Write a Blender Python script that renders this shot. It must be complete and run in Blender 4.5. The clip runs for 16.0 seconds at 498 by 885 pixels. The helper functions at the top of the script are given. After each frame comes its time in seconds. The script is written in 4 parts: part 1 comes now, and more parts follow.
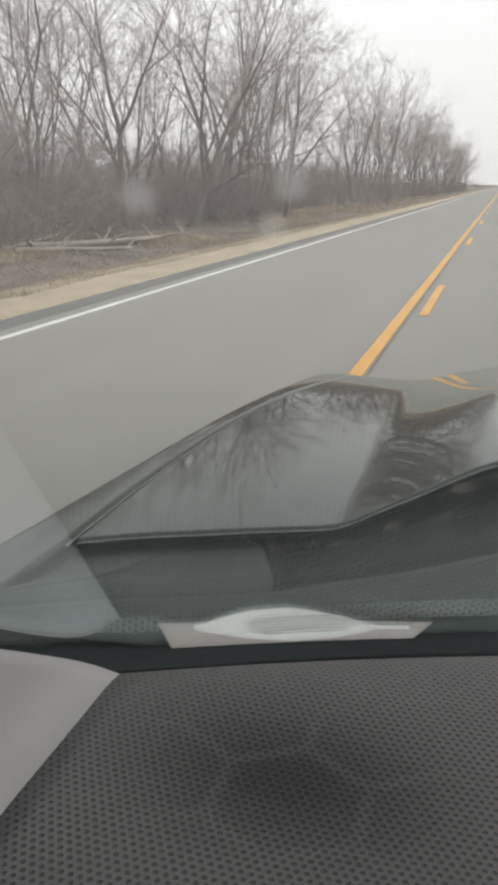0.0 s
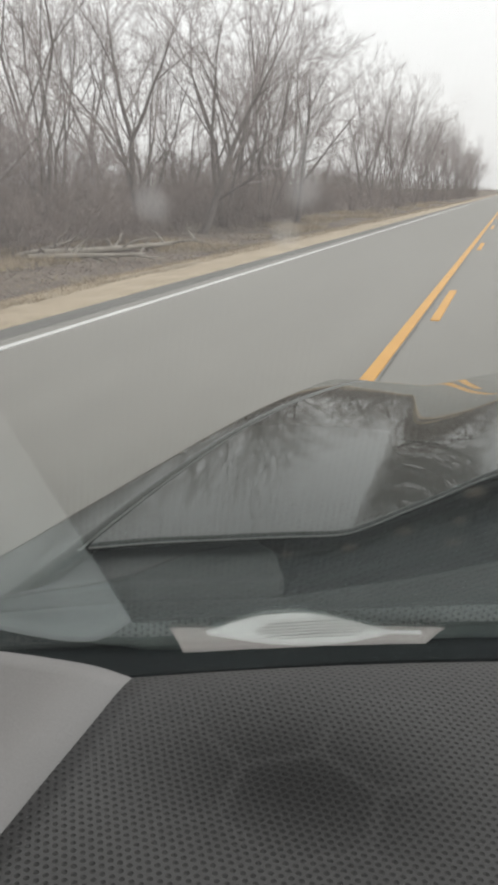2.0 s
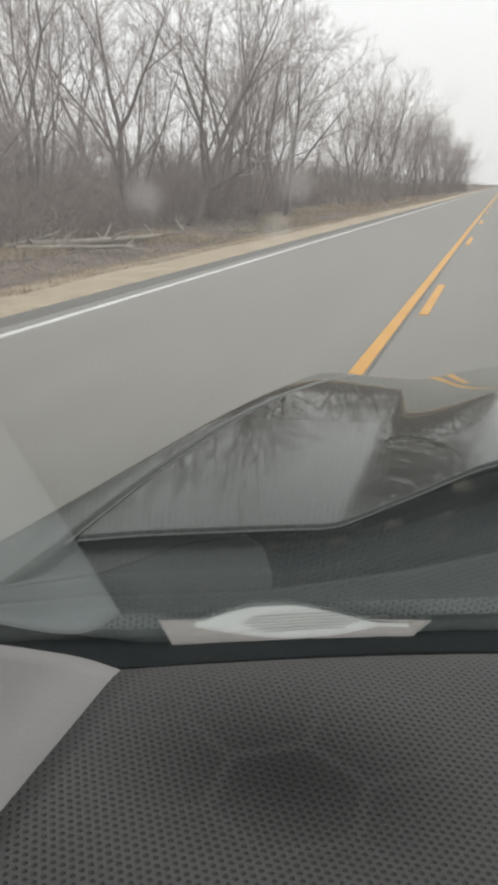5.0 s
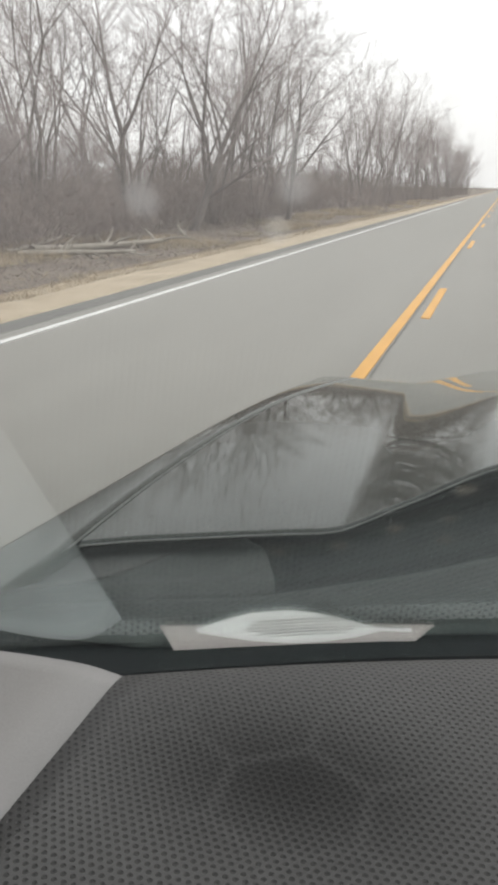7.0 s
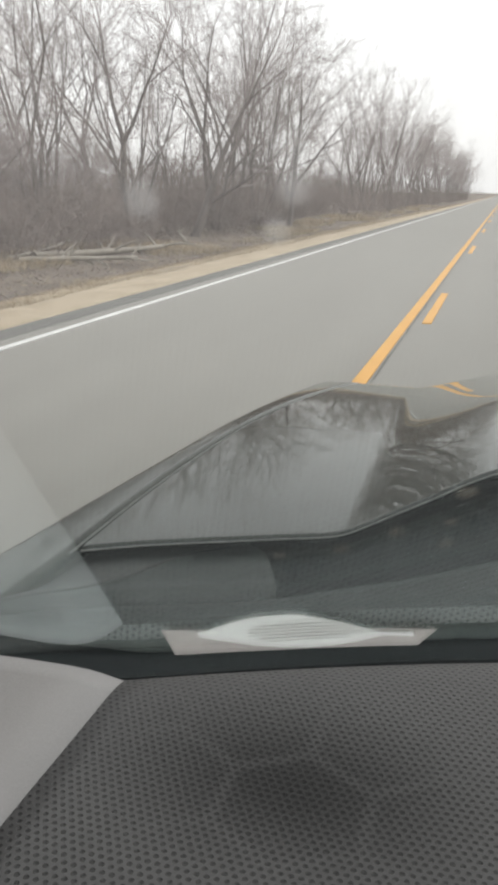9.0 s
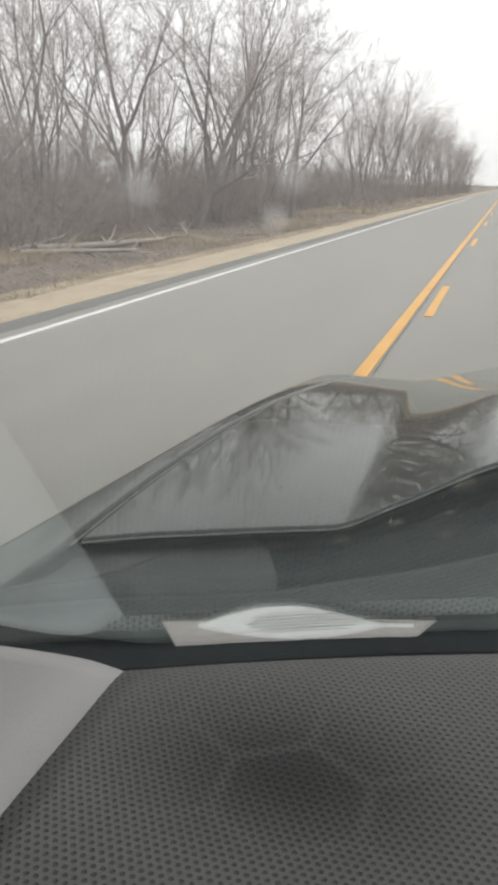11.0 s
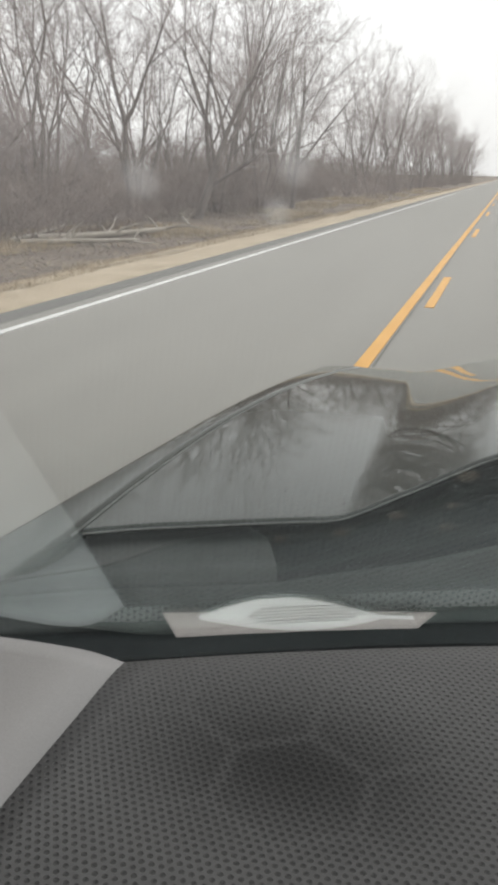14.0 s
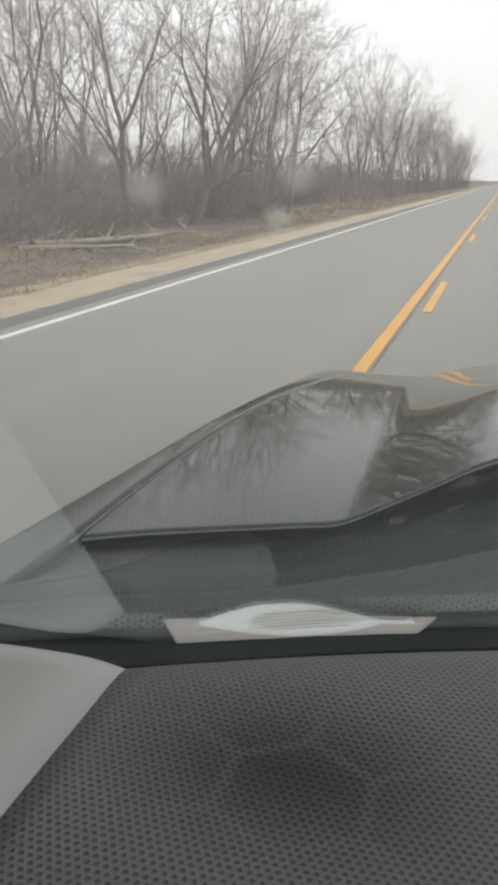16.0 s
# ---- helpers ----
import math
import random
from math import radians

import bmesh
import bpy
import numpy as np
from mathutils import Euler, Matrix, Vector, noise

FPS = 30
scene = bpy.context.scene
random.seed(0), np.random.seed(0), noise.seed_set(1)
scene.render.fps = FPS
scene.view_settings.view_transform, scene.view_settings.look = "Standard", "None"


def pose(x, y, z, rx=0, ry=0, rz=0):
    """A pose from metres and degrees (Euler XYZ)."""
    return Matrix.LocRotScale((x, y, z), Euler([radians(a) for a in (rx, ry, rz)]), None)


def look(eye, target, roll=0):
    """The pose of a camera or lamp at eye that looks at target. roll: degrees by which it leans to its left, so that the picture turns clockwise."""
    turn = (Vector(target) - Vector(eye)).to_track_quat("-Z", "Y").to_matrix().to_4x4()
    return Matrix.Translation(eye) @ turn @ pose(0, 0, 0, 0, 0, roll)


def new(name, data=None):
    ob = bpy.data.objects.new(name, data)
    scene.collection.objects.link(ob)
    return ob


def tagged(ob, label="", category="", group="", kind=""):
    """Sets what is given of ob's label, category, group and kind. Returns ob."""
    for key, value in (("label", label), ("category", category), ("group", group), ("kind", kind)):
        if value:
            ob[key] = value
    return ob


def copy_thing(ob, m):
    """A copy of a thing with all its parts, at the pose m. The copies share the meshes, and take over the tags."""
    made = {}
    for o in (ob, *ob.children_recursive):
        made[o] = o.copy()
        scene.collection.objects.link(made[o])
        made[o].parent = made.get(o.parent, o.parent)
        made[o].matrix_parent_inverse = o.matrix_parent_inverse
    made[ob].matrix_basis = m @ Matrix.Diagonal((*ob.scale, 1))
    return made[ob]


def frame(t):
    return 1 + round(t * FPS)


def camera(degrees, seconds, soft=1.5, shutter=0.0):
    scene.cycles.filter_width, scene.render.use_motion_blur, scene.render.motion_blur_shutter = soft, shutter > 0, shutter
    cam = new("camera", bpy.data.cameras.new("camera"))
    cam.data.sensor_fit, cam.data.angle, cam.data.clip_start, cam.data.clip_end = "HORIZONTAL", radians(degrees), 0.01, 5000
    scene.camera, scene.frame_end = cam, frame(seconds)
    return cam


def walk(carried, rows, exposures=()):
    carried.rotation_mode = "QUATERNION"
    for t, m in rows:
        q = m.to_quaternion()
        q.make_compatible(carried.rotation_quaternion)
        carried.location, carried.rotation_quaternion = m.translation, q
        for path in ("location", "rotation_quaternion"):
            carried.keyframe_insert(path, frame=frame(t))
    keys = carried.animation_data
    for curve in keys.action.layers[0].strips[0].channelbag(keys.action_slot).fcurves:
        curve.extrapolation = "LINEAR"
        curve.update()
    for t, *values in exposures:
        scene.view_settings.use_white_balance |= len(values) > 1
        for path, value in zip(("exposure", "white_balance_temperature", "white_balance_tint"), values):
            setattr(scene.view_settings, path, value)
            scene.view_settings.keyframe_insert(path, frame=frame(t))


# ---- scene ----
cam = camera(34.0, 16.0, soft=3.8)
EYE = (0.0, 0.0, 1.466)


def view(dx, dy, dz, pitch, yaw, roll):
    """The hand-held camera behind the windscreen: a small shift of the hand and its turn."""
    return pose(EYE[0] + dx, EYE[1] + dy, EYE[2] + dz, 90 + pitch, 0, yaw) @ pose(0, 0, 0, 0, 0, roll)


PATH = [
    (0.0, -0.0006, -0.0004, 0.0018, -17.77, 16.41, 0.80),
    (0.5, -0.0006, -0.0010, 0.0007, -17.63, 16.67, 0.83),
    (1.0, -0.0002, -0.0020, 0.0024, -17.47, 16.99, 0.38),
    (1.5, 0.0004, -0.0012, 0.0019, -17.49, 17.30, 0.26),
    (2.0, -0.0005, -0.0020, 0.0019, -17.39, 17.24, 0.51),
    (2.5, 0.0004, -0.0012, 0.0014, -17.99, 17.03, 1.07),
    (3.0, -0.0016, -0.0018, 0.0021, -17.58, 16.70, 1.42),
    (3.5, 0.0001, -0.0013, 0.0022, -17.79, 16.68, 1.34),
    (4.0, -0.0009, -0.0015, 0.0021, -18.18, 16.48, 1.14),
    (4.5, 0.0000, -0.0013, 0.0012, -17.91, 16.59, 1.19),
    (5.0, -0.0009, -0.0030, 0.0020, -17.85, 16.36, 1.03),
    (7.5, -0.0008, -0.0008, 0.0013, -17.49, 16.57, 0.77),
    (8.0, -0.0011, -0.0011, 0.0005, -17.48, 16.47, 0.96),
    (8.5, -0.0003, -0.0010, 0.0011, -17.73, 16.59, 0.93),
    (9.0, -0.0005, -0.0010, 0.0007, -17.18, 16.67, 0.62),
    (11.5, 0.0003, -0.0013, -0.0002, -17.99, 16.77, 0.61),
    (12.0, -0.0001, -0.0006, 0.0001, -18.31, 16.81, 0.48),
    (12.5, 0.0002, -0.0011, 0.0005, -18.37, 16.84, 0.43),
    (13.0, 0.0005, -0.0014, 0.0004, -18.26, 16.91, 0.23),
    (13.5, -0.0005, -0.0009, 0.0005, -18.36, 16.85, 0.61),
    (14.0, -0.0002, -0.0006, 0.0003, -18.32, 16.78, 0.77),
    (14.5, -0.0003, -0.0012, 0.0008, -18.13, 16.75, 0.64),
    (15.0, -0.0000, -0.0000, -0.0000, -18.04, 16.85, 0.51),
    (15.5, 0.0002, -0.0010, 0.0011, -18.04, 16.83, 0.43),
    (16.0, -0.0012, -0.0012, 0.0006, -17.95, 16.64, 0.56),
]
STOPS = [(0.0, -0.15), (3.0, -0.16), (3.5, -0.12), (4.5, -0.14), (5.0, -0.20), (7.5, 0.07), (9.0, 0.05), (12.0, 0.04), (13.5, 0.02), (14.5, -0.05), (16.0, -0.10)]
walk(cam, [(t, view(*r)) for t, *r in PATH], STOPS)

# ---- sky and light: an overcast winter day ----
world = bpy.data.worlds.new("overcast_sky")
scene.world = world
world.use_nodes = True
wt = world.node_tree
wt.nodes.clear()
w_out = wt.nodes.new("ShaderNodeOutputWorld")
w_bg = wt.nodes.new("ShaderNodeBackground")
w_sky = wt.nodes.new("ShaderNodeTexSky")
w_sky.sky_type = "NISHITA"
w_sky.sun_disc = False
w_sky.sun_elevation = radians(38)
w_sky.sun_rotation = radians(60)
w_sky.dust_density = 6.0
w_low = wt.nodes.new("ShaderNodeVectorMath")
w_low.operation = "SCALE"
w_low.inputs["Scale"].default_value = 0.02
w_co = wt.nodes.new("ShaderNodeTexCoord")
w_sep = wt.nodes.new("ShaderNodeSeparateXYZ")
w_ramp = wt.nodes.new("ShaderNodeValToRGB")
w_ramp.color_ramp.elements[0].position = 0.0
w_ramp.color_ramp.elements[0].color = (1.033, 0.985, 0.998, 1)
w_ramp.color_ramp.elements[1].position = 0.9
w_ramp.color_ramp.elements[1].color = (1.963, 1.888, 1.895, 1)
w_add = wt.nodes.new("ShaderNodeVectorMath")
w_add.operation = "ADD"
w_noise = wt.nodes.new("ShaderNodeTexNoise")
w_noise.inputs["Scale"].default_value = 2.2
w_noise.inputs["Detail"].default_value = 4
w_cl = wt.nodes.new("ShaderNodeMapRange")
w_cl.inputs[3].default_value = 0.93
w_cl.inputs[4].default_value = 1.07
w_mul = wt.nodes.new("ShaderNodeVectorMath")
w_mul.operation = "SCALE"
wt.links.new(w_sky.outputs[0], w_low.inputs[0])
wt.links.new(w_co.outputs["Generated"], w_sep.inputs[0])
wt.links.new(w_co.outputs["Generated"], w_noise.inputs["Vector"])
wt.links.new(w_noise.outputs[0], w_cl.inputs[0])
wt.links.new(w_sep.outputs[2], w_ramp.inputs[0])
wt.links.new(w_ramp.outputs[0], w_mul.inputs[0])
wt.links.new(w_cl.outputs[0], w_mul.inputs["Scale"])
wt.links.new(w_mul.outputs[0], w_add.inputs[0])
wt.links.new(w_low.outputs[0], w_add.inputs[1])
wt.links.new(w_add.outputs[0], w_bg.inputs[0])
wt.links.new(w_bg.outputs[0], w_out.inputs[0])
w_bg.inputs[1].default_value = 1.0

sun_data = bpy.data.lights.new("sun", "SUN")
sun_data.energy, sun_data.angle, sun_data.color = 0.6, radians(40), (1.0, 0.97, 0.93)
sun = new("sun", sun_data)
sun.matrix_world = look((40, 20, 60), (0, 0, 0))


# ---- materials ----
class Mat:
    """A small wrapper round a node material with a Principled surface."""

    def __init__(self, name, color, rough=0.7, metal=0.0, coat=0.0):
        self.m = bpy.data.materials.new(name)
        self.m.use_nodes = True
        self.t = self.m.node_tree
        self.b = self.t.nodes["Principled BSDF"]
        self.b.inputs["Base Color"].default_value = (*color, 1)
        self.b.inputs["Roughness"].default_value = rough
        self.b.inputs["Metallic"].default_value = metal
        self.b.inputs["Coat Weight"].default_value = coat
        self.co = None

    def node(self, kind, **values):
        n = self.t.nodes.new(kind)
        for k, v in values.items():
            n.inputs[k.replace("_", " ")].default_value = v
        return n

    def link(self, a, b):
        self.t.links.new(a, b)

    def coord(self, scale=(1, 1, 1)):
        if self.co is None:
            self.co = self.node("ShaderNodeNewGeometry").outputs["Position"]
        mp = self.node("ShaderNodeMapping")
        mp.inputs["Scale"].default_value = scale
        self.link(self.co, mp.inputs[0])
        return mp.outputs[0]

    def noise(self, scale, detail=5, stretch=(1, 1, 1), rough=0.6):
        n = self.node("ShaderNodeTexNoise", Scale=scale, Detail=detail, Roughness=rough)
        self.link(self.coord(stretch), n.inputs["Vector"])
        return n.outputs[0]

    def ramp(self, fac, a, b, ca, cb):
        r = self.node("ShaderNodeValToRGB")
        r.color_ramp.elements[0].position, r.color_ramp.elements[1].position = a, b
        r.color_ramp.elements[0].color, r.color_ramp.elements[1].color = (*ca, 1), (*cb, 1)
        self.link(fac, r.inputs[0])
        return r.outputs[0]

    def mix(self, fac, a, b, how="MIX"):
        n = self.t.nodes.new("ShaderNodeMix")
        n.data_type, n.blend_type = "RGBA", how
        for value, socket in ((fac, n.inputs[0]), (a, n.inputs[6]), (b, n.inputs[7])):
            if isinstance(value, bpy.types.NodeSocket):
                self.link(value, socket)
            else:
                socket.default_value = value if not isinstance(value, tuple) else (*value, 1)
        return n.outputs[2]

    def color(self, socket):
        self.link(socket, self.b.inputs["Base Color"])
        return self

    def rough(self, fac, lo, hi):
        r = self.node("ShaderNodeMapRange")
        r.inputs[3].default_value, r.inputs[4].default_value = lo, hi
        self.link(fac, r.inputs[0])
        self.link(r.outputs[0], self.b.inputs["Roughness"])
        return self

    def bump(self, fac, strength=0.3, distance=0.01):
        n = self.node("ShaderNodeBump", Strength=strength, Distance=distance)
        self.link(fac, n.inputs["Height"])
        self.link(n.outputs[0], self.b.inputs["Normal"])
        return self

    def math(self, how, a, b=0.0, c=0.0):
        n = self.t.nodes.new("ShaderNodeMath")
        n.operation = how
        for i, value in enumerate((a, b, c)):
            if isinstance(value, bpy.types.NodeSocket):
                self.link(value, n.inputs[i])
            else:
                n.inputs[i].default_value = value
        return n.outputs[0]


def two_scale(name, ca, cb, big, fine, rough=0.8, metal=0.0, bump=0.3, depth=0.01, stretch=(1, 1, 1), amount=0.35):
    m = Mat(name, ca, rough, metal)
    base = m.ramp(m.noise(big, 5, stretch), 0.35, 0.68, ca, cb)
    f = m.noise(fine, 4, stretch)
    grain = m.ramp(f, 0.3, 0.7, tuple(1 - amount for _ in ca), (1, 1, 1))
    m.color(m.mix(1.0, base, grain, "MULTIPLY"))
    m.bump(f, bump, depth)
    return m


def road_surface(name):
    """Worn asphalt: fine stone grain, cloudy stains, and long streaks that follow the wheels."""
    m = Mat(name, (0.2, 0.195, 0.18), 0.85)
    cloud = m.ramp(m.noise(0.5, 6, (1, 0.25, 1)), 0.30, 0.72, (0.209, 0.202, 0.185), (0.232, 0.225, 0.206))
    streak = m.ramp(m.noise(1.6, 4, (1, 0.012, 1)), 0.32, 0.66, (0.91, 0.91, 0.91), (1.0, 1.0, 1.0))
    patch = m.ramp(m.noise(2.4, 6, (1, 0.35, 1), 0.7), 0.42, 0.75, (1.0, 1.0, 1.0), (0.94, 0.94, 0.94))
    fine = m.noise(170, 4)
    grain = m.ramp(fine, 0.3, 0.7, (0.76, 0.76, 0.76), (1.0, 1.0, 1.0))
    m.color(m.mix(1.0, m.mix(1.0, m.mix(1.0, cloud, streak, "MULTIPLY"), patch, "MULTIPLY"), grain, "MULTIPLY"))
    m.bump(fine, 0.35, 0.004)
    return m.m


asphalt = road_surface("worn_asphalt")
asphalt_edge = two_scale("dark_edge_asphalt", (0.125, 0.122, 0.115), (0.165, 0.16, 0.15), 1.2, 150, 0.9, 0, 0.4, 0.004, (1, 0.2, 1), 0.5).m
crack_mat = two_scale("dark_sealed_crack", (0.07, 0.068, 0.063), (0.14, 0.135, 0.125), 3, 60, 0.9, 0, 0.4, 0.004, (1, 1, 1), 0.5).m
concrete = two_scale("bridge_concrete", (0.30, 0.30, 0.28), (0.42, 0.41, 0.39), 0.5, 90, 0.85, 0, 0.2, 0.004, (1, 0.4, 1), 0.3).m
gravel_mat = two_scale("tan_gravel", (0.43, 0.352, 0.250), (0.57, 0.475, 0.355), 1.4, 34, 0.95, 0, 0.9, 0.03, (1, 1, 1), 0.65).m
soil = two_scale("winter_verge_soil", (0.15, 0.121, 0.100), (0.245, 0.202, 0.162), 0.35, 22, 0.95, 0, 0.9, 0.05, (1, 1, 1), 0.55).m
white_paint = two_scale("white_road_paint", (0.50, 0.50, 0.49), (0.62, 0.62, 0.61), 3, 70, 0.7, 0, 0.2, 0.002, (1, 0.5, 1), 0.3).m
yellow_paint = two_scale("yellow_road_paint", (0.52, 0.27, 0.055), (0.62, 0.335, 0.08), 3, 70, 0.7, 0, 0.2, 0.002, (1, 0.5, 1), 0.25).m
bark = two_scale("grey_bark", (0.165, 0.143, 0.133), (0.27, 0.240, 0.228), 1.2, 30, 0.95, 0, 0.8, 0.02, (1, 1, 0.3), 0.4).m
twig_mat = two_scale("bare_twigs", (0.31, 0.270, 0.258), (0.40, 0.358, 0.346), 0.6, 8, 0.95, 0, 0.0, 0.01, (1, 1, 1), 0.25).m
brush_mat = two_scale("brown_brush_twigs", (0.20, 0.166, 0.150), (0.30, 0.256, 0.238), 0.5, 8, 0.95, 0, 0.0, 0.01, (1, 1, 1), 0.3).m
straw_mat = two_scale("matted_dead_grass", (0.30, 0.245, 0.175), (0.43, 0.36, 0.265), 0.9, 45, 0.95, 0, 0.9, 0.03, (1, 0.6, 1), 0.5).m
straw = two_scale("dry_grass", (0.34, 0.275, 0.195), (0.49, 0.41, 0.30), 0.6, 9, 0.9, 0, 0.0, 0.01, (1, 1, 1), 0.35).m
green_straw = two_scale("faded_green_grass", (0.17, 0.165, 0.075), (0.27, 0.24, 0.12), 0.8, 9, 0.9, 0, 0.0, 0.01, (1, 1, 1), 0.35).m
log_mat = two_scale("weathered_log", (0.24, 0.215, 0.18), (0.36, 0.33, 0.29), 2, 30, 0.9, 0, 0.8, 0.01, (1, 1, 1), 0.4).m
galvanised = two_scale("galvanised_steel", (0.42, 0.46, 0.47), (0.55, 0.58, 0.59), 1.5, 40, 0.45, 0.6, 0.1, 0.002, (1, 0.3, 1), 0.2).m
cowl_plastic = two_scale("green_grey_plastic", (0.017, 0.0225, 0.0195), (0.024, 0.030, 0.0265), 6, 500, 0.7, 0, 0.3, 0.0006, (1, 1, 1), 0.3).m
flap_plastic = two_scale("lighter_grey_plastic", (0.034, 0.036, 0.034), (0.044, 0.046, 0.043), 6, 500, 0.7, 0, 0.3, 0.0006, (1, 1, 1), 0.3).m
rim_plastic = two_scale("dusty_dark_plastic", (0.030, 0.036, 0.032), (0.052, 0.058, 0.052), 40, 500, 0.8, 0, 0.2, 0.0005, (1, 1, 1), 0.4).m
# pale grey that paints the edges' highlights into the colour
edge_glint = two_scale("pale_edge_glint", (0.10, 0.104, 0.098), (0.15, 0.154, 0.145), 30, 400, 0.6, 0, 0.1, 0.0004, (1, 1, 1), 0.25).m
dark_trim = two_scale("black_plastic", (0.006, 0.009, 0.009), (0.010, 0.014, 0.014), 6, 500, 0.7, 0, 0.3, 0.0006, (1, 1, 1), 0.3).m
rubber = two_scale("black_rubber", (0.006, 0.0065, 0.007), (0.010, 0.0105, 0.011), 6, 300, 0.8, 0, 0.2, 0.0006, (1, 1, 1), 0.3).m
grey_trim = two_scale("light_grey_trim", (0.18, 0.176, 0.174), (0.205, 0.20, 0.198), 5, 900, 0.6, 0, 0.25, 0.0004, (1, 1, 1), 0.12).m
headliner = two_scale("grey_headliner", (0.10, 0.10, 0.10), (0.13, 0.13, 0.125), 4, 400, 0.95, 0, 0.4, 0.001, (1, 1, 1), 0.2).m
label_white = two_scale("white_label_film", (0.60, 0.545, 0.52), (0.66, 0.60, 0.575), 14, 300, 0.45, 0, 0.0, 0.001, (1, 1, 1), 0.08).m
label_beige = two_scale("beige_plate", (0.32, 0.255, 0.24), (0.36, 0.295, 0.275), 14, 300, 0.5, 0, 0.0, 0.001, (1, 1, 1), 0.1).m
label_ink = Mat("grey_ink", (0.545, 0.495, 0.475), 0.6).m
for dull in (dark_trim, rubber):
    dull.node_tree.nodes["Principled BSDF"].inputs["Specular IOR Level"].default_value = 0.12
chrome = Mat("bright_metal", (0.6, 0.6, 0.6), 0.2, 1.0).m


def car_paint(name, tint):
    m = Mat(name, tint, 0.28, 0.0, 1.0)
    m.b.inputs["Coat Roughness"].default_value = 0.0
    m.b.inputs["Coat IOR"].default_value = 1.36
    m.b.inputs["Coat Tint"].default_value = (0.98, 1.0, 0.95, 1)
    m.b.inputs["Specular IOR Level"].default_value = 0.05
    flake = m.noise(900, 2)
    dust = m.noise(18, 6)
    m.color(m.mix(m.math("MULTIPLY", dust, 0.05), m.ramp(flake, 0.3, 0.7, tuple(c * 0.8 for c in tint), tuple(c * 1.25 for c in tint)), (0.16, 0.155, 0.14)))
    # scattered specks of dried dirt dull the gloss
    speck = m.node("ShaderNodeMapRange")
    speck.inputs[1].default_value, speck.inputs[2].default_value = 0.70, 0.76
    speck.inputs[3].default_value, speck.inputs[4].default_value = 1.0, 0.25
    m.link(m.noise(75, 2), speck.inputs[0])
    m.link(speck.outputs[0], m.b.inputs["Coat Weight"])
    return m.m


paint = car_paint("dark_green_grey_paint", (0.011, 0.014, 0.012))


def lattice(m, x, y):
    """Offsets from the nearest points of a staggered lattice whose rows lie one unit apart."""
    y = m.math("MULTIPLY", y, 1 / 1.7320508)
    found = []
    for k in (0.0, 0.5):
        px = m.math("SUBTRACT", m.math("FRACT", m.math("ADD", x, k)), 0.5)
        py = m.math("MULTIPLY", m.math("SUBTRACT", m.math("FRACT", m.math("ADD", y, k)), 0.5), 1.7320508)
        found.append((px, py, m.math("SQRT", m.math("ADD", m.math("MULTIPLY", px, px), m.math("MULTIPLY", py, py)))))
    return found


def smooth_range(m, fac, a, b, c=0.0, d=1.0):
    n = m.node("ShaderNodeMapRange")
    n.interpolation_type = "SMOOTHSTEP"
    for i, value in enumerate((a, b, c, d)):
        n.inputs[i + 1].default_value = value
    m.link(fac, n.inputs[0])
    return n.outputs[0]


SPEAKER = (-0.068, 0.298)     # the loudspeaker's place under the dashboard's skin


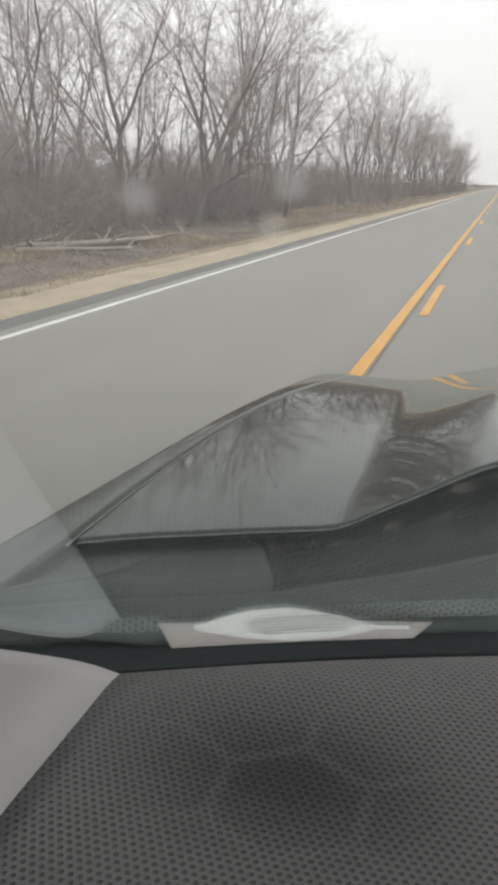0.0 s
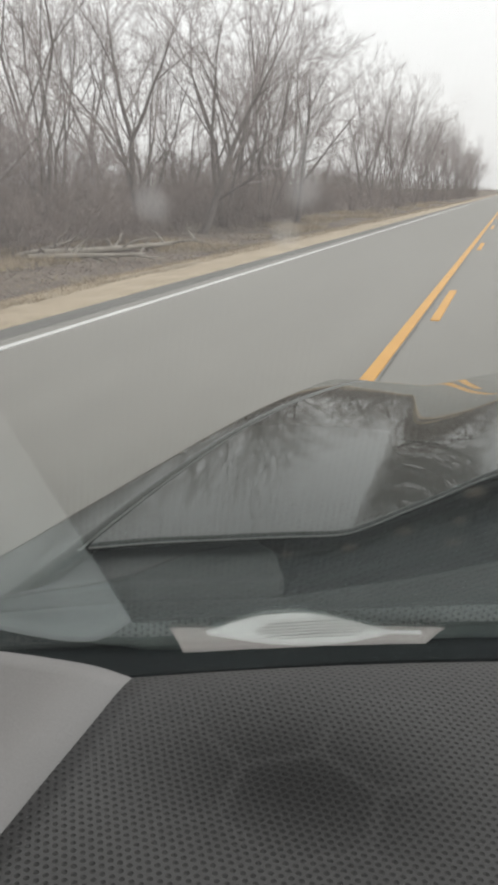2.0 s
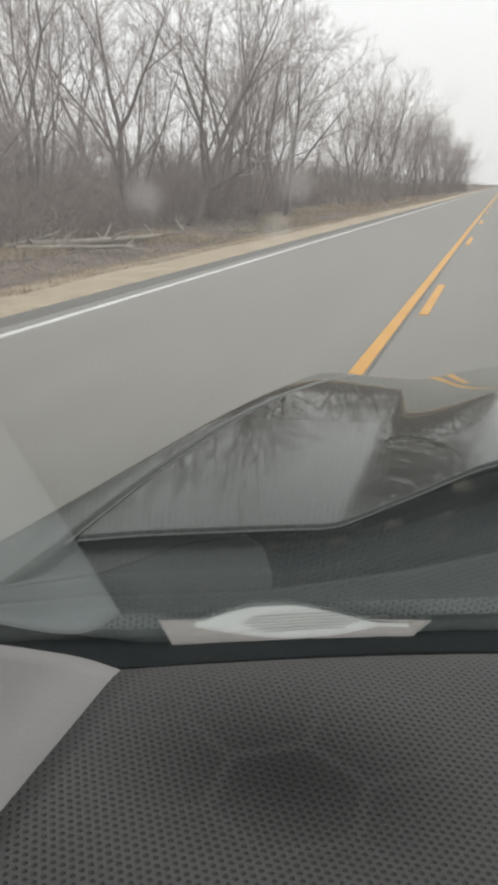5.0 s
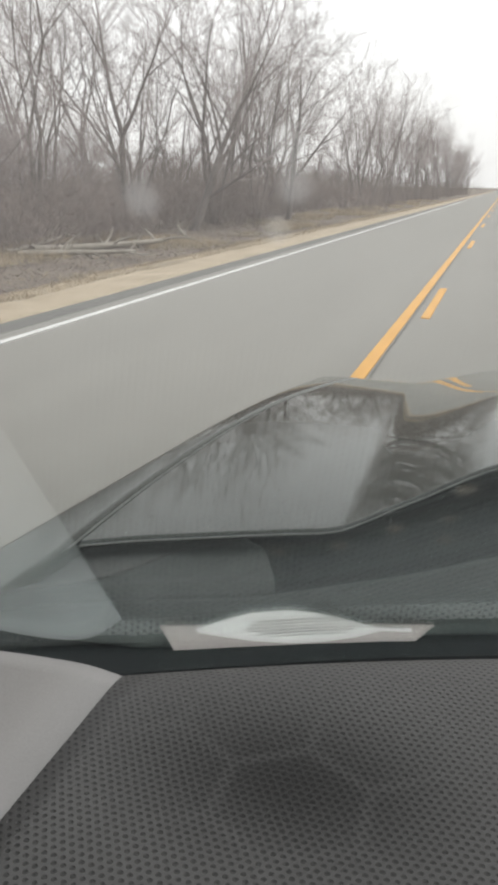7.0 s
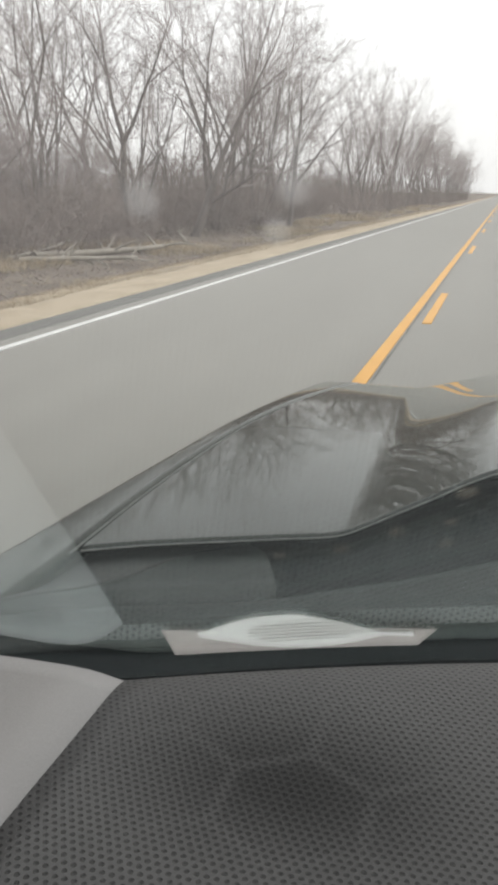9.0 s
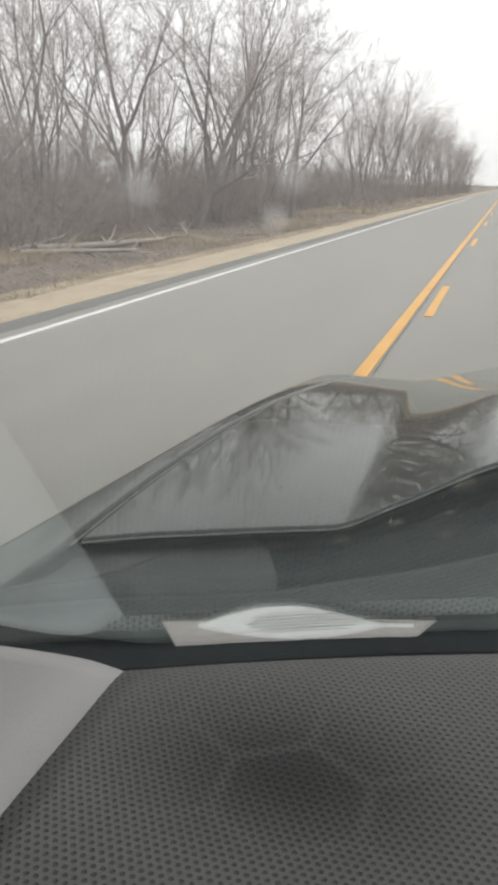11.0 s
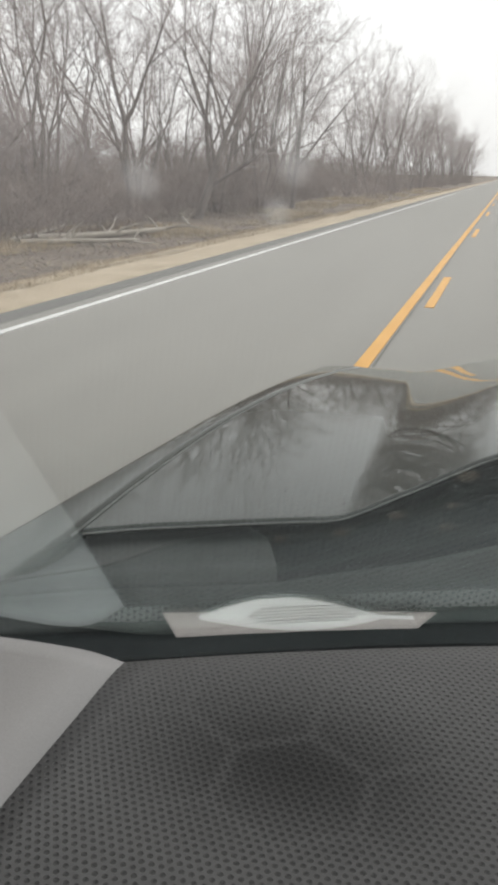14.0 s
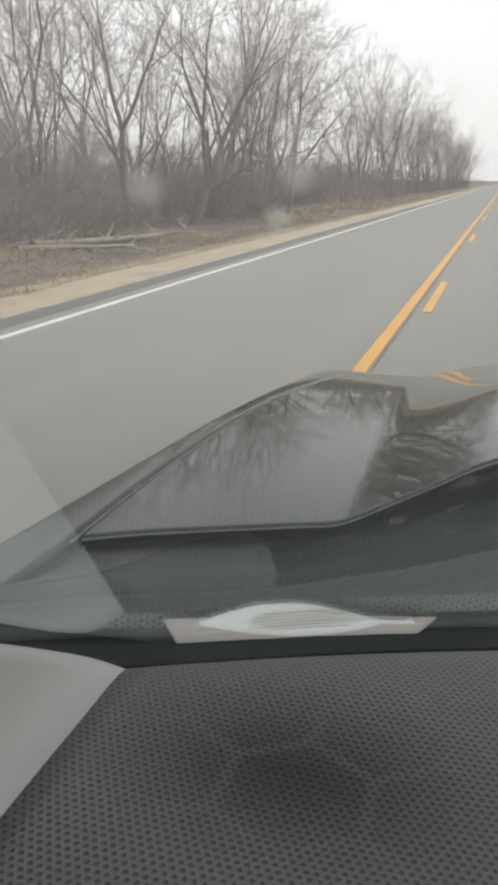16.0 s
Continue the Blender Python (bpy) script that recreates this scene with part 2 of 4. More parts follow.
def perforated(name, gain=1.0, pitch=0.0041):
    """Dark leather-like vinyl with staggered round pits; over the loudspeaker they open into the dark, but for the ribs of a honeycomb frame."""
    m = Mat(name, (0.05, 0.05, 0.05), 0.5)
    m.b.inputs["Specular IOR Level"].default_value = 0.34
    sep = m.node("ShaderNodeSeparateXYZ")
    m.link(m.coord(), sep.inputs[0])
    gx, gy = sep.outputs[0], sep.outputs[1]
    dots = lattice(m, m.math("MULTIPLY", gx, 1 / pitch), m.math("MULTIPLY", gy, 1 / pitch))
    near = m.math("MINIMUM", dots[0][2], dots[1][2])
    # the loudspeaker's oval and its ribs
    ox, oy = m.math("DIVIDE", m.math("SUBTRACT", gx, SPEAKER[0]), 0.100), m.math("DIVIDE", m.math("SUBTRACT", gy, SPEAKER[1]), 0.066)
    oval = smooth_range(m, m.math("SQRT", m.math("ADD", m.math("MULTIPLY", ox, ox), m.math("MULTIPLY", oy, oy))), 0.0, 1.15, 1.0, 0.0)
    cells = lattice(m, m.math("DIVIDE", m.math("ADD", gx, 0.064 + 0.0325), 0.065), m.math("DIVIDE", m.math("SUBTRACT", gy, 0.284 - 0.0563), 0.065))
    edge = []
    for px, py, _ in cells:
        ax, ay = m.math("ABSOLUTE", px), m.math("ABSOLUTE", py)
        edge.append(m.math("MAXIMUM", ax, m.math("ADD", m.math("MULTIPLY", ax, 0.5), m.math("MULTIPLY", ay, 0.8660254))))
    rib = smooth_range(m, m.math("MINIMUM", edge[0], edge[1]), 0.43, 0.485)
    hollow_shade = m.math("MULTIPLY", oval, m.math("SUBTRACT", 1.0, m.math("MULTIPLY", rib, 0.27)))
    size = m.math("SUBTRACT", near, m.math("MULTIPLY", hollow_shade, 0.07))
    pit = smooth_range(m, size, 0.13, 0.32)
    base = m.ramp(m.noise(9, 5), 0.3, 0.7, tuple(gain * c for c in (0.0250, 0.0248, 0.0240)), tuple(gain * c for c in (0.0375, 0.0370, 0.0360)))
    fine = m.noise(700, 3)
    base = m.mix(0.3, base, m.ramp(fine, 0.3, 0.7, tuple(gain * 0.019 for _ in range(3)), tuple(gain * 0.052 for _ in range(3))))
    # the dark of the opening below is painted into the skin's base colour
    base = m.mix(m.math("MULTIPLY", hollow_shade, 0.76), base, (0.0045, 0.0047, 0.0046))
    m.color(m.mix(pit, (0.0015, 0.0015, 0.0015), base))
    m.bump(pit, 0.6, 0.001)
    m.link(m.math("SUBTRACT", 0.34, m.math("MULTIPLY", hollow_shade, 0.20)), m.b.inputs["Specular IOR Level"])
    return m.m


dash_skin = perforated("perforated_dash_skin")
# same skin with its colour lightened to strengthen its mirror image in the glass
ledge_skin = perforated("lightened_perforated_skin", 3.5, 0.0047)


def pane_material(name, tint, lift, dust):
    """Thin glass: clear, with a gloss that grows towards grazing angles."""
    m = bpy.data.materials.new(name)
    m.use_nodes = True
    t = m.node_tree
    t.nodes.clear()
    out = t.nodes.new("ShaderNodeOutputMaterial")
    clear = t.nodes.new("ShaderNodeBsdfTransparent")
    clear.inputs[0].default_value = (*tint, 1)
    gloss = t.nodes.new("ShaderNodeBsdfGlossy")
    gloss.inputs["Roughness"].default_value = 0.0
    gloss.inputs["Color"].default_value = (0.88, 0.985, 1.0, 1)
    facing = t.nodes.new("ShaderNodeLayerWeight")
    power = t.nodes.new("ShaderNodeMath")
    power.operation = "POWER"
    power.inputs[1].default_value = 5.0
    amount = t.nodes.new("ShaderNodeMath")
    amount.operation = "MULTIPLY_ADD"
    amount.inputs[1].default_value, amount.inputs[2].default_value = 0.9 * lift, 0.02 * lift
    mixer = t.nodes.new("ShaderNodeMixShader")
    facing.inputs[0].default_value = 0.5
    t.links.new(facing.outputs["Facing"], power.inputs[0])
    t.links.new(power.outputs[0], amount.inputs[0])
    t.links.new(amount.outputs[0], mixer.inputs[0])
    t.links.new(clear.outputs[0], mixer.inputs[1])
    t.links.new(gloss.outputs[0], mixer.inputs[2])
    # a thin veil of road dust that also puts outdoor mist into the glass
    film = t.nodes.new("ShaderNodeBsdfTranslucent")
    film.inputs[0].default_value = (0.80, 0.81, 0.80, 1)
    co = t.nodes.new("ShaderNodeNewGeometry")
    spots = t.nodes.new("ShaderNodeTexNoise")
    spots.inputs["Scale"].default_value, spots.inputs["Detail"].default_value = 9.0, 4.0
    haze_amount = t.nodes.new("ShaderNodeMapRange")
    haze_amount.inputs[3].default_value, haze_amount.inputs[4].default_value = 0.6 * dust, 1.4 * dust
    dusty = t.nodes.new("ShaderNodeMixShader")
    t.links.new(co.outputs["Position"], spots.inputs["Vector"])
    # the veil grows denser upwards, over the part facing the misty trees
    height = t.nodes.new("ShaderNodeSeparateXYZ")
    above = t.nodes.new("ShaderNodeMapRange")
    above.interpolation_type = "SMOOTHSTEP"
    above.inputs[1].default_value, above.inputs[2].default_value = 1.39, 1.47
    above.inputs[3].default_value, above.inputs[4].default_value = 0.14, 1.0
    together = t.nodes.new("ShaderNodeMath")
    together.operation = "MULTIPLY"
    t.links.new(co.outputs["Position"], height.inputs[0])
    t.links.new(height.outputs[2], above.inputs[0])
    t.links.new(spots.outputs[0], haze_amount.inputs[0])
    t.links.new(haze_amount.outputs[0], together.inputs[0])
    t.links.new(above.outputs[0], together.inputs[1])
    t.links.new(together.outputs[0], dusty.inputs[0])
    t.links.new(mixer.outputs[0], dusty.inputs[1])
    t.links.new(film.outputs[0], dusty.inputs[2])
    t.links.new(dusty.outputs[0], out.inputs[0])
    return m


glass = pane_material("windscreen_glass", (0.962, 0.985, 0.972), 1.75, 0.031)


# ---- building helpers ----
def mesh_object(name, verts, faces, material, parent=None, label="", smooth=False):
    me = bpy.data.meshes.new(name)
    me.from_pydata(verts, [], faces)
    me.materials.append(material)
    if smooth:
        me.polygons.foreach_set("use_smooth", [True] * len(me.polygons))
    me.update()
    ob = new(name, me)
    ob.parent = parent
    if label:
        ob["label"] = label
    return ob


def part(name, bm, material, parent, label="", smooth=False):
    me = bpy.data.meshes.new(name)
    bm.normal_update()
    bm.to_mesh(me)
    bm.free()
    me.materials.append(material)
    if smooth:
        me.polygons.foreach_set("use_smooth", [True] * len(me.polygons))
    ob = new(name, me)
    ob.parent = parent
    if label:
        ob["label"] = label
    return ob


def empty(name, x=0, y=0, z=0):
    ob = new(name)
    ob.location = (x, y, z)
    return ob


def box(bm, x0, x1, y0, y1, z0, z1, bevel=0.0):
    made = bmesh.ops.create_cube(bm, size=1, matrix=Matrix.Translation(((x0 + x1) / 2, (y0 + y1) / 2, (z0 + z1) / 2)) @ Matrix.Diagonal((x1 - x0, y1 - y0, z1 - z0, 1)))
    if bevel:
        edges = list({e for v in made["verts"] for e in v.link_edges})
        bmesh.ops.bevel(bm, geom=edges, offset=bevel, segments=2, affect="EDGES")
    return bm


def sheet(name, fn, nu, nv, material, parent=None, label="", thick=0.0, smooth=True):
    """A surface fn(u, v) over the unit square, given a thickness towards -normal."""
    v, f = [], []
    for j in range(nv + 1):
        for i in range(nu + 1):
            v.append(tuple(fn(i / nu, j / nv)))
    w = nu + 1
    for j in range(nv):
        for i in range(nu):
            f.append((j * w + i, j * w + i + 1, (j + 1) * w + i + 1, (j + 1) * w + i))
    ob = mesh_object(name, v, f, material, parent, label, smooth)
    if thick:
        mod = ob.modifiers.new("thickness", "SOLIDIFY")
        mod.thickness, mod.offset = thick, -1
    return ob


def smooth_step(a, b, x):
    t = min(1.0, max(0.0, (x - a) / (b - a)))
    return t * t * (3 - 2 * t)


# ---- ground, road ----
def ground_height(x, y):
    """The verge falls from the shoulder into a shallow ditch and rises to the woods' floor."""
    left = -6.2 - x if x < -6.2 else (x - 5.2 if x > 5.2 else -1)
    if left < 0:
        return -0.10
    dip = -0.10 - 0.30 * smooth_step(0.0, 2.2, left) + 0.22 * smooth_step(2.6, 7.0, left)
    rough = noise.noise((x * 0.55, y * 0.55, 0)) * 0.07 + noise.noise((x * 0.13, y * 0.13, 4)) * 0.16
    bank = 1.5 * smooth_step(9.0, 26.0, left) if x < 0 else 0.0
    return dip + bank + rough * smooth_step(0.3, 2.5, left)


xs = [-2600, -1200, -500, -200, -90, -60] + [-45 + k * 1.5 for k in range(16)] + [-21 + k * 0.5 for k in range(30)] + [-6, -5.6, 5.6, 6, 7, 8, 10, 12, 15, 20, 30, 60, 150, 500, 2600]
ys = [-2600, -1000, -450] + [-360 + k * 12 for k in range(28)] + [-24 + k * 3 for k in range(10)] + [6 + k * 0.8 for k in range(90)] + [78 + k * 3 for k in range(50)] + [240, 300, 450, 900, 2600]
gv, gf = [], []
for gy in ys:
    for gx in xs:
        gv.append((gx, gy, ground_height(gx, gy)))
for j in range(len(ys) - 1):
    for i in range(len(xs) - 1):
        a = j * len(xs) + i
        gf.append((a, a + 1, a + 1 + len(xs), a + len(xs)))
ground = mesh_object("ground", gv, gf, soil, None, "", True)
tagged(ground, "brown winter soil with matted dead grass beside the road", "ground", kind="structure")


def strip(name, x0, x1, y0, y1, z0, z1, material, parent=None, label="", bev=0.0):
    bm = bmesh.new()
    box(bm, x0, x1, y0, y1, z0, z1, bev)
    return part(name, bm, material, parent, label)


BRIDGE = (-268.0, -232.0)
road = empty("road", 0, 0, 0)
tagged(road, "worn grey two-lane asphalt road with painted lines", "road", kind="structure")
strip("carriageway", -4.72, 2.95, -900, BRIDGE[0], -0.16, 0.0, asphalt, road)
strip("carriageway", -4.72, 2.95, BRIDGE[1], 1500, -0.16, 0.0, asphalt, road)
strip("bridge_deck", -6.1, 4.3, BRIDGE[0], BRIDGE[1], -0.5, 0.004, concrete, road, "pale stained concrete bridge deck")
strip("paved_edge", -5.10, -4.72, BRIDGE[1], 1500, -0.16, -0.004, asphalt_edge, road, "darker asphalt edge outside the white line")
strip("paved_edge", 2.95, 3.35, BRIDGE[1], 1500, -0.16, -0.004, asphalt_edge, road)
strip("paved_edge", -5.10, -4.72, -900, BRIDGE[0], -0.16, -0.004, asphalt_edge, road)
strip("edge_line", -4.512, -4.418, -900, 1500, 0.0, 0.010, white_paint, road, "solid white edge line")
strip("edge_line", 2.55, 2.67, -900, 1500, 0.0, 0.010, white_paint, road, "solid white edge line")
in_road = sheet("sealed_crack", lambda u, v: (-0.912 + 0.022 * u * (0.6 + 0.4 * noise.noise((0, v * 300, 3))) + 0.014 * noise.noise((v * 60, 0, 7)) + 0.012 * noise.noise((v * 400, 0, 2)), 1.0 + 119.0 * v, 0.0035), 1, 700, crack_mat, road, "thin dark crack along the centre line")
strip("centre_line", -1.05, -0.935, -900, 1500, 0.0, 0.010, yellow_paint, road, "solid yellow centre line")
for k in range(-26, 24):
    y0 = 9.7 + 12.19 * k
    strip("centre_dash", -0.81, -0.705, y0, y0 + 3.1, 0.0, 0.010, yellow_paint, road, "yellow centre dash")


def shoulder_surface(x0, x1, y0, y1):
    def fn(u, v):
        y = y0 + (y1 - y0) * v
        wobble = 0.16 * noise.noise((3, y * 0.35, 0)) + 0.07 * noise.noise((8, y * 1.7, 0))
        x = x0 + wobble * (1 - u) + (x1 - x0) * u
        z = -0.015 - 0.05 * (1 - u) ** 1.6 + 0.018 * noise.noise((x * 4, y * 4, 1)) - (0.12 if u == 0 else 0)
        return (x, y, z)
    return fn


shoulder = sheet("gravel_shoulder", shoulder_surface(-6.32, -5.08, -12, 120), 8, 500, gravel_mat)
tagged(shoulder, "tan gravel shoulder along the road's paved edge", "road shoulder", kind="structure")
far_shoulder = sheet("gravel_shoulder", shoulder_surface(-6.32, -5.08, 120, 420), 5, 150, gravel_mat)
tagged(far_shoulder, "tan gravel shoulder along the road's paved edge", "road shoulder", kind="structure")
back_shoulder = sheet("gravel_shoulder", shoulder_surface(-6.32, -5.08, -230, -12), 5, 150, gravel_mat)
tagged(back_shoulder, "tan gravel shoulder along the road's paved edge", "road shoulder", kind="structure")


def verge_surface(x0, x1, y0, y1):
    """A mat of dead grass with ragged edges that lies on the soil beside the gravel."""
    def fn(u, v):
        y = y0 + (y1 - y0) * v
        ragged = 0.30 * noise.noise((5, y * 0.30, 0)) + 0.22 * noise.noise((9, y * 1.3, 0))
        x = x1 + (x0 + ragged - x1) * u
        z = ground_height(x, y) + 0.035 * math.sin(math.pi * min(1.0, u * 1.1)) + 0.02 * noise.noise((x * 5, y * 5, 2)) - (0.10 if u in (0, 1) else 0)
        return (x, y, z)
    return fn


verge = sheet("verge", verge_surface(-7.75, -6.18, 4, 130), 10, 420, straw_mat)
tagged(verge, "strip of matted tan dead grass beside the gravel shoulder", "verge", kind="structure")
far_verge = sheet("verge", verge_surface(-7.75, -6.18, 130, 420), 4, 120, straw_mat)
tagged(far_verge, "strip of matted tan dead grass beside the gravel shoulder", "verge", kind="structure")
# ---- the car: bonnet, wings, windscreen, cabin ----
MID = 0.37          # the car's middle line
TOP = 1.02          # height of the bonnet's flat part
DASH = 1.206        # height of the dashboard's top

car = empty("car", MID, 0.0, 0.0)
tagged(car, "dark wet-looking car with creased bonnet and perforated black dashboard", "car")
CAR_INV = Matrix.Translation((-MID, 0, 0))


def in_car(ob):
    if ob.parent == car:
        ob.matrix_parent_inverse = CAR_INV
    return ob


def bonnet_edge(y):
    return -0.494 + 0.129 * (max(0.0, y - 0.85) / 1.11) ** 2


def wing_edge(y):
    return -0.565 + 0.125 * (y - 0.85)


def bonnet_rear(x):
    x = min(x, 0.06)
    reach = 0.334 - 0.03 * math.log(1 + math.exp((-0.16 - x) / 0.03))
    return 0.878 + 0.45 * reach + 0.028 * smooth_step(-0.21, -0.10, x) + 1.6 * max(0.0, x + 0.08) ** 2


def nose_drop(y):
    """How far the bonnet and wings have rolled down towards the nose."""
    return 0.075 * max(0.0, y - 1.32) ** 2 + 1.6 * max(0.0, y - 2.08) ** 2 - 0.007 * (y - 0.9)


def bonnet_height(x, y):
    """A flat outer panel and a raised middle whose flank leans outwards and dies away towards the nose."""
    rise = max(x + 0.185, 0.0)
    bend = 0.040 - 0.022 * smooth_step(1.0, 1.6, y)
    flank = rise - bend * (1 - math.exp(-rise / bend)) - 0.02 * math.log(1 + math.exp((rise - 0.205) / 0.02))
    bulge = 0.62 * flank * (1 - 0.54 * smooth_step(1.10, 2.15, y)) + 0.010 * smooth_step(0.08, 0.37, x)
    return TOP - 0.006 * smooth_step(-0.40, -0.56, x) + bulge - nose_drop(y)


def falling(x, y, z):
    """The bonnet and wings fall by four degrees towards the nose and taper with it."""
    k = 0.749 / (1 - 0.1556 * min(y, 2.3)) 
    return (x * k, y * k, 1.466 - k * (1.466 - z))


def mirrored(p, side):
    return (2 * MID - p[0], p[1], p[2]) if side > 0 else p


def bonnet_half(side):
    def fn(u, v):
        w = u ** 1.5
        # rows run from the rear edge to the nose, with a rolled lip at the rear
        x_r = -0.494 + (MID + 0.494) * w
        y0 = bonnet_rear(x_r)
        y = y0 + (2.30 - y0) * (0.25 * v ** 3 + 0.75 * v * v if v < 0.2 else 0.032 + (v - 0.2) / 0.8 * 0.968)
        x = bonnet_edge(y) + (MID - bonnet_edge(y)) * w
        z = bonnet_height(x, y)
        z -= 0.005 * math.exp(-((y - y0) / 0.0025) ** 2)
        if u == 0:
            z -= 0.008
        return mirrored(falling(x, y, z), side)
    return fn


in_car(sheet("bonnet", bonnet_half(-1), 130, 150, paint, car, "dark glossy bonnet panel reflecting sky and bare trees", 0.004))
in_car(sheet("bonnet", bonnet_half(1), 60, 70, paint, car, "dark glossy bonnet panel reflecting sky and bare trees", 0.004))


def hem(side):
    """The folded edge at the bonnet's rear, its lip highlight painted as pale grey."""
    def fn(u, v):
        w = u ** 1.5
        x = -0.494 + (MID + 0.494) * w
        a = math.pi * v
        y = bonnet_rear(x) - 0.0004 - 0.0016 * math.sin(a)
        return mirrored(falling(x, y, bonnet_height(x, y) - 0.0042 - 0.0016 * (1 - math.cos(a))), side)
    return fn


for side in (-1, 1):
    in_car(sheet("hem", hem(side), 110, 6, edge_glint, car, "pale grey folded edge of the bonnet"))


def specks(count, seed, long, wide, tall, spots=None):
    """Small raised specks of dirt on the bonnet, drawn out by the wind."""
    sr = random.Random(seed)
    vs, fs = [], []
    for i in range(count):
        x, y = spots[i] if spots else (sr.uniform(-0.44, -0.06), sr.uniform(1.0, 1.8))
        l, w = long * sr.uniform(0.4, 1.0), wide * sr.uniform(0.5, 1.0)
        base = len(vs)
        for k in range(6):
            a = math.pi * k / 3
            qx, qy = x + w * math.cos(a), y + l * math.sin(a)
            vs.append(falling(qx, qy, bonnet_height(qx, qy) + 0.0002))
        vs.append(falling(x, y, bonnet_height(x, y) + tall))
        fs += [(base + k, base + (k + 1) % 6, base + 6) for k in range(6)]
    return vs, fs


vs, fs = specks(70, 8, 0.0060, 0.0010, 0.0009)
tagged(in_car(mesh_object("dirt_specks", vs, fs, rubber, car, "scattered dark specks of dirt")), kind="stuff")
vs, fs = specks(1, 9, 0.0050, 0.0050, 0.003, [(-0.302, 1.748)])
in_car(mesh_object("fleck", vs, fs, grey_trim, car, "small pale fleck stuck to the bonnet"))


def wing(side):
    """From the gap at the bonnet's edge over the shoulder and down the car's flank."""
    def fn(u, v):
        y = 0.30 + 2.0 * v
        xi, xo = bonnet_edge(max(y, 0.85)) - 0.011, wing_edge(y)
        if y < 0.85:
            xi -= 0.06 * (0.85 - y)
            xo -= 0.03 * (0.85 - y)
        xo = min(xo, xi - 0.006)
        nose = nose_drop(max(y, 0.85))
        if u == 0:
            x, z = xi + 0.001, TOP - 0.03
        elif u < 0.5:
            k = ((u - 0.025) / 0.475) ** 1.6
            x, z = xi + (xo - xi) * k, TOP - 0.001 - 0.002 * k * k
        else:
            k = (u - 0.5) / 0.5
            a = min(1.0, k * 2.2) * math.pi / 2
            x = xo - 0.024 * math.sin(a)
            z = TOP - 0.003 - 0.03 * (1 - math.cos(a)) - max(0.0, k - 0.45) * 1.05
        return mirrored(falling(x, y, z - nose), side)
    return fn


def gap_flange(side):
    """The wing's folded inner flange, just below the gap beside the bonnet; its pale colour paints in the sky's
    reflection.
    """
    def fn(u, v):
        y = 0.86 + 1.22 * v
        x = bonnet_edge(y) - 0.0112 + 0.0062 * u
        return mirrored(falling(x, y, TOP - 0.0042 - 0.003 * u - nose_drop(y)), side)
    return fn


for side in (-1, 1):
    in_car(sheet("flange", gap_flange(side), 3, 60, edge_glint, car, "pale folded flange of the wing"))
in_car(sheet("wing", wing(-1), 40, 70, paint, car, "dark painted front wing", 0.003))
in_car(sheet("wing", wing(1), 24, 40, paint, car, "dark painted front wing", 0.003))


# cowl: the black plastic tray between bonnet and windscreen
GLASS_Z = 1.185


def dash_front(x):
    """The dashboard's front edge in plan, bowed like the glass."""
    return 0.427 + 0.36 * x - 0.35 * x * x


def glass_foot(x):
    """The windscreen's lower edge in plan: bowed forwards in the middle."""
    return dash_front(x) + 0.055 + 0.018 * smooth_step(-0.18, -0.36, x)


def cowl(u, v):
    x = -0.50 + 1.74 * u
    xr = max(-0.494, min(x, 2 * MID + 0.494))
    m = xr if xr < MID else 2 * MID - xr
    xb, y1, zb = falling(m, bonnet_rear(m) + 0.13, bonnet_height(m, bonnet_rear(m)))
    y0 = glass_foot(x) + 0.062
    y = y0 + (y1 - y0) * v
    z0, z1 = GLASS_Z - 0.052, zb - 0.055
    z = z0 + (z1 - z0) * (0.75 * v + 0.25 * smooth_step(0, 1, v)) + 0.004 * math.sin(v * 19)
    return (x, y, z)


in_car(sheet("cowl", cowl, 60, 24, dark_trim, car, "black plastic cowl tray below the windscreen", 0.004))


def cowl_panel(u, v):
    """A moulded cover over the tray's outer end, its inner end rounded off."""
    w = 0.34 + 0.61 * v
    x, y, z = cowl((0.197 - 0.085 * w * w) * u, w)
    return (x, y, z + 0.006)


def cowl_strip(u, v):
    """A narrow strip added along the foot of the glass for the veil mirrored there."""
    x, y, z = cowl(u, 0.11 + (0.23 + 0.10 * smooth_step(0.24, 0.40, u)) * v)
    return (x, y, z + 0.006)


def cowl_flap(u, v):
    """A triangular flap of lighter grey along the bonnet's edge."""
    a, b = 0.116 * u, 0.925 + 0.012 * u
    c, d = 0.02 + 0.098 * u, 0.35 + 0.20 * u + 0.382 * u * u
    x, y, z = cowl(c + (a - c) * v, d + (b - d) * v)
    return (x, y, z + 0.0075)


in_car(sheet("cowl_panel", cowl_panel, 30, 30, cowl_plastic, car, "dark green-grey cowl cover", 0.003))
in_car(sheet("cowl_strip", cowl_strip, 80, 12, cowl_plastic, car, "added dark green-grey strip along the glass", 0.003))
in_car(sheet("cowl_flap", cowl_flap, 24, 16, flap_plastic, car, "lighter grey cowl flap", 0.003))

RAKE = radians(42)


def screen(u, v):
    """The windscreen, bowed in plan, leaning back from its foot."""
    x = -0.47 + 1.68 * u
    d = x - MID
    x = MID + d * (1 - 0.10 * v)
    s = 0.85 * v - 0.062
    return (x, glass_foot(MID + d) - s * math.cos(RAKE), GLASS_Z + s * math.sin(RAKE))


pane = in_car(sheet("windscreen", screen, 40, 24, glass, car, "clear raked windscreen with light smudges", 0.0012))
pane.visible_shadow = False


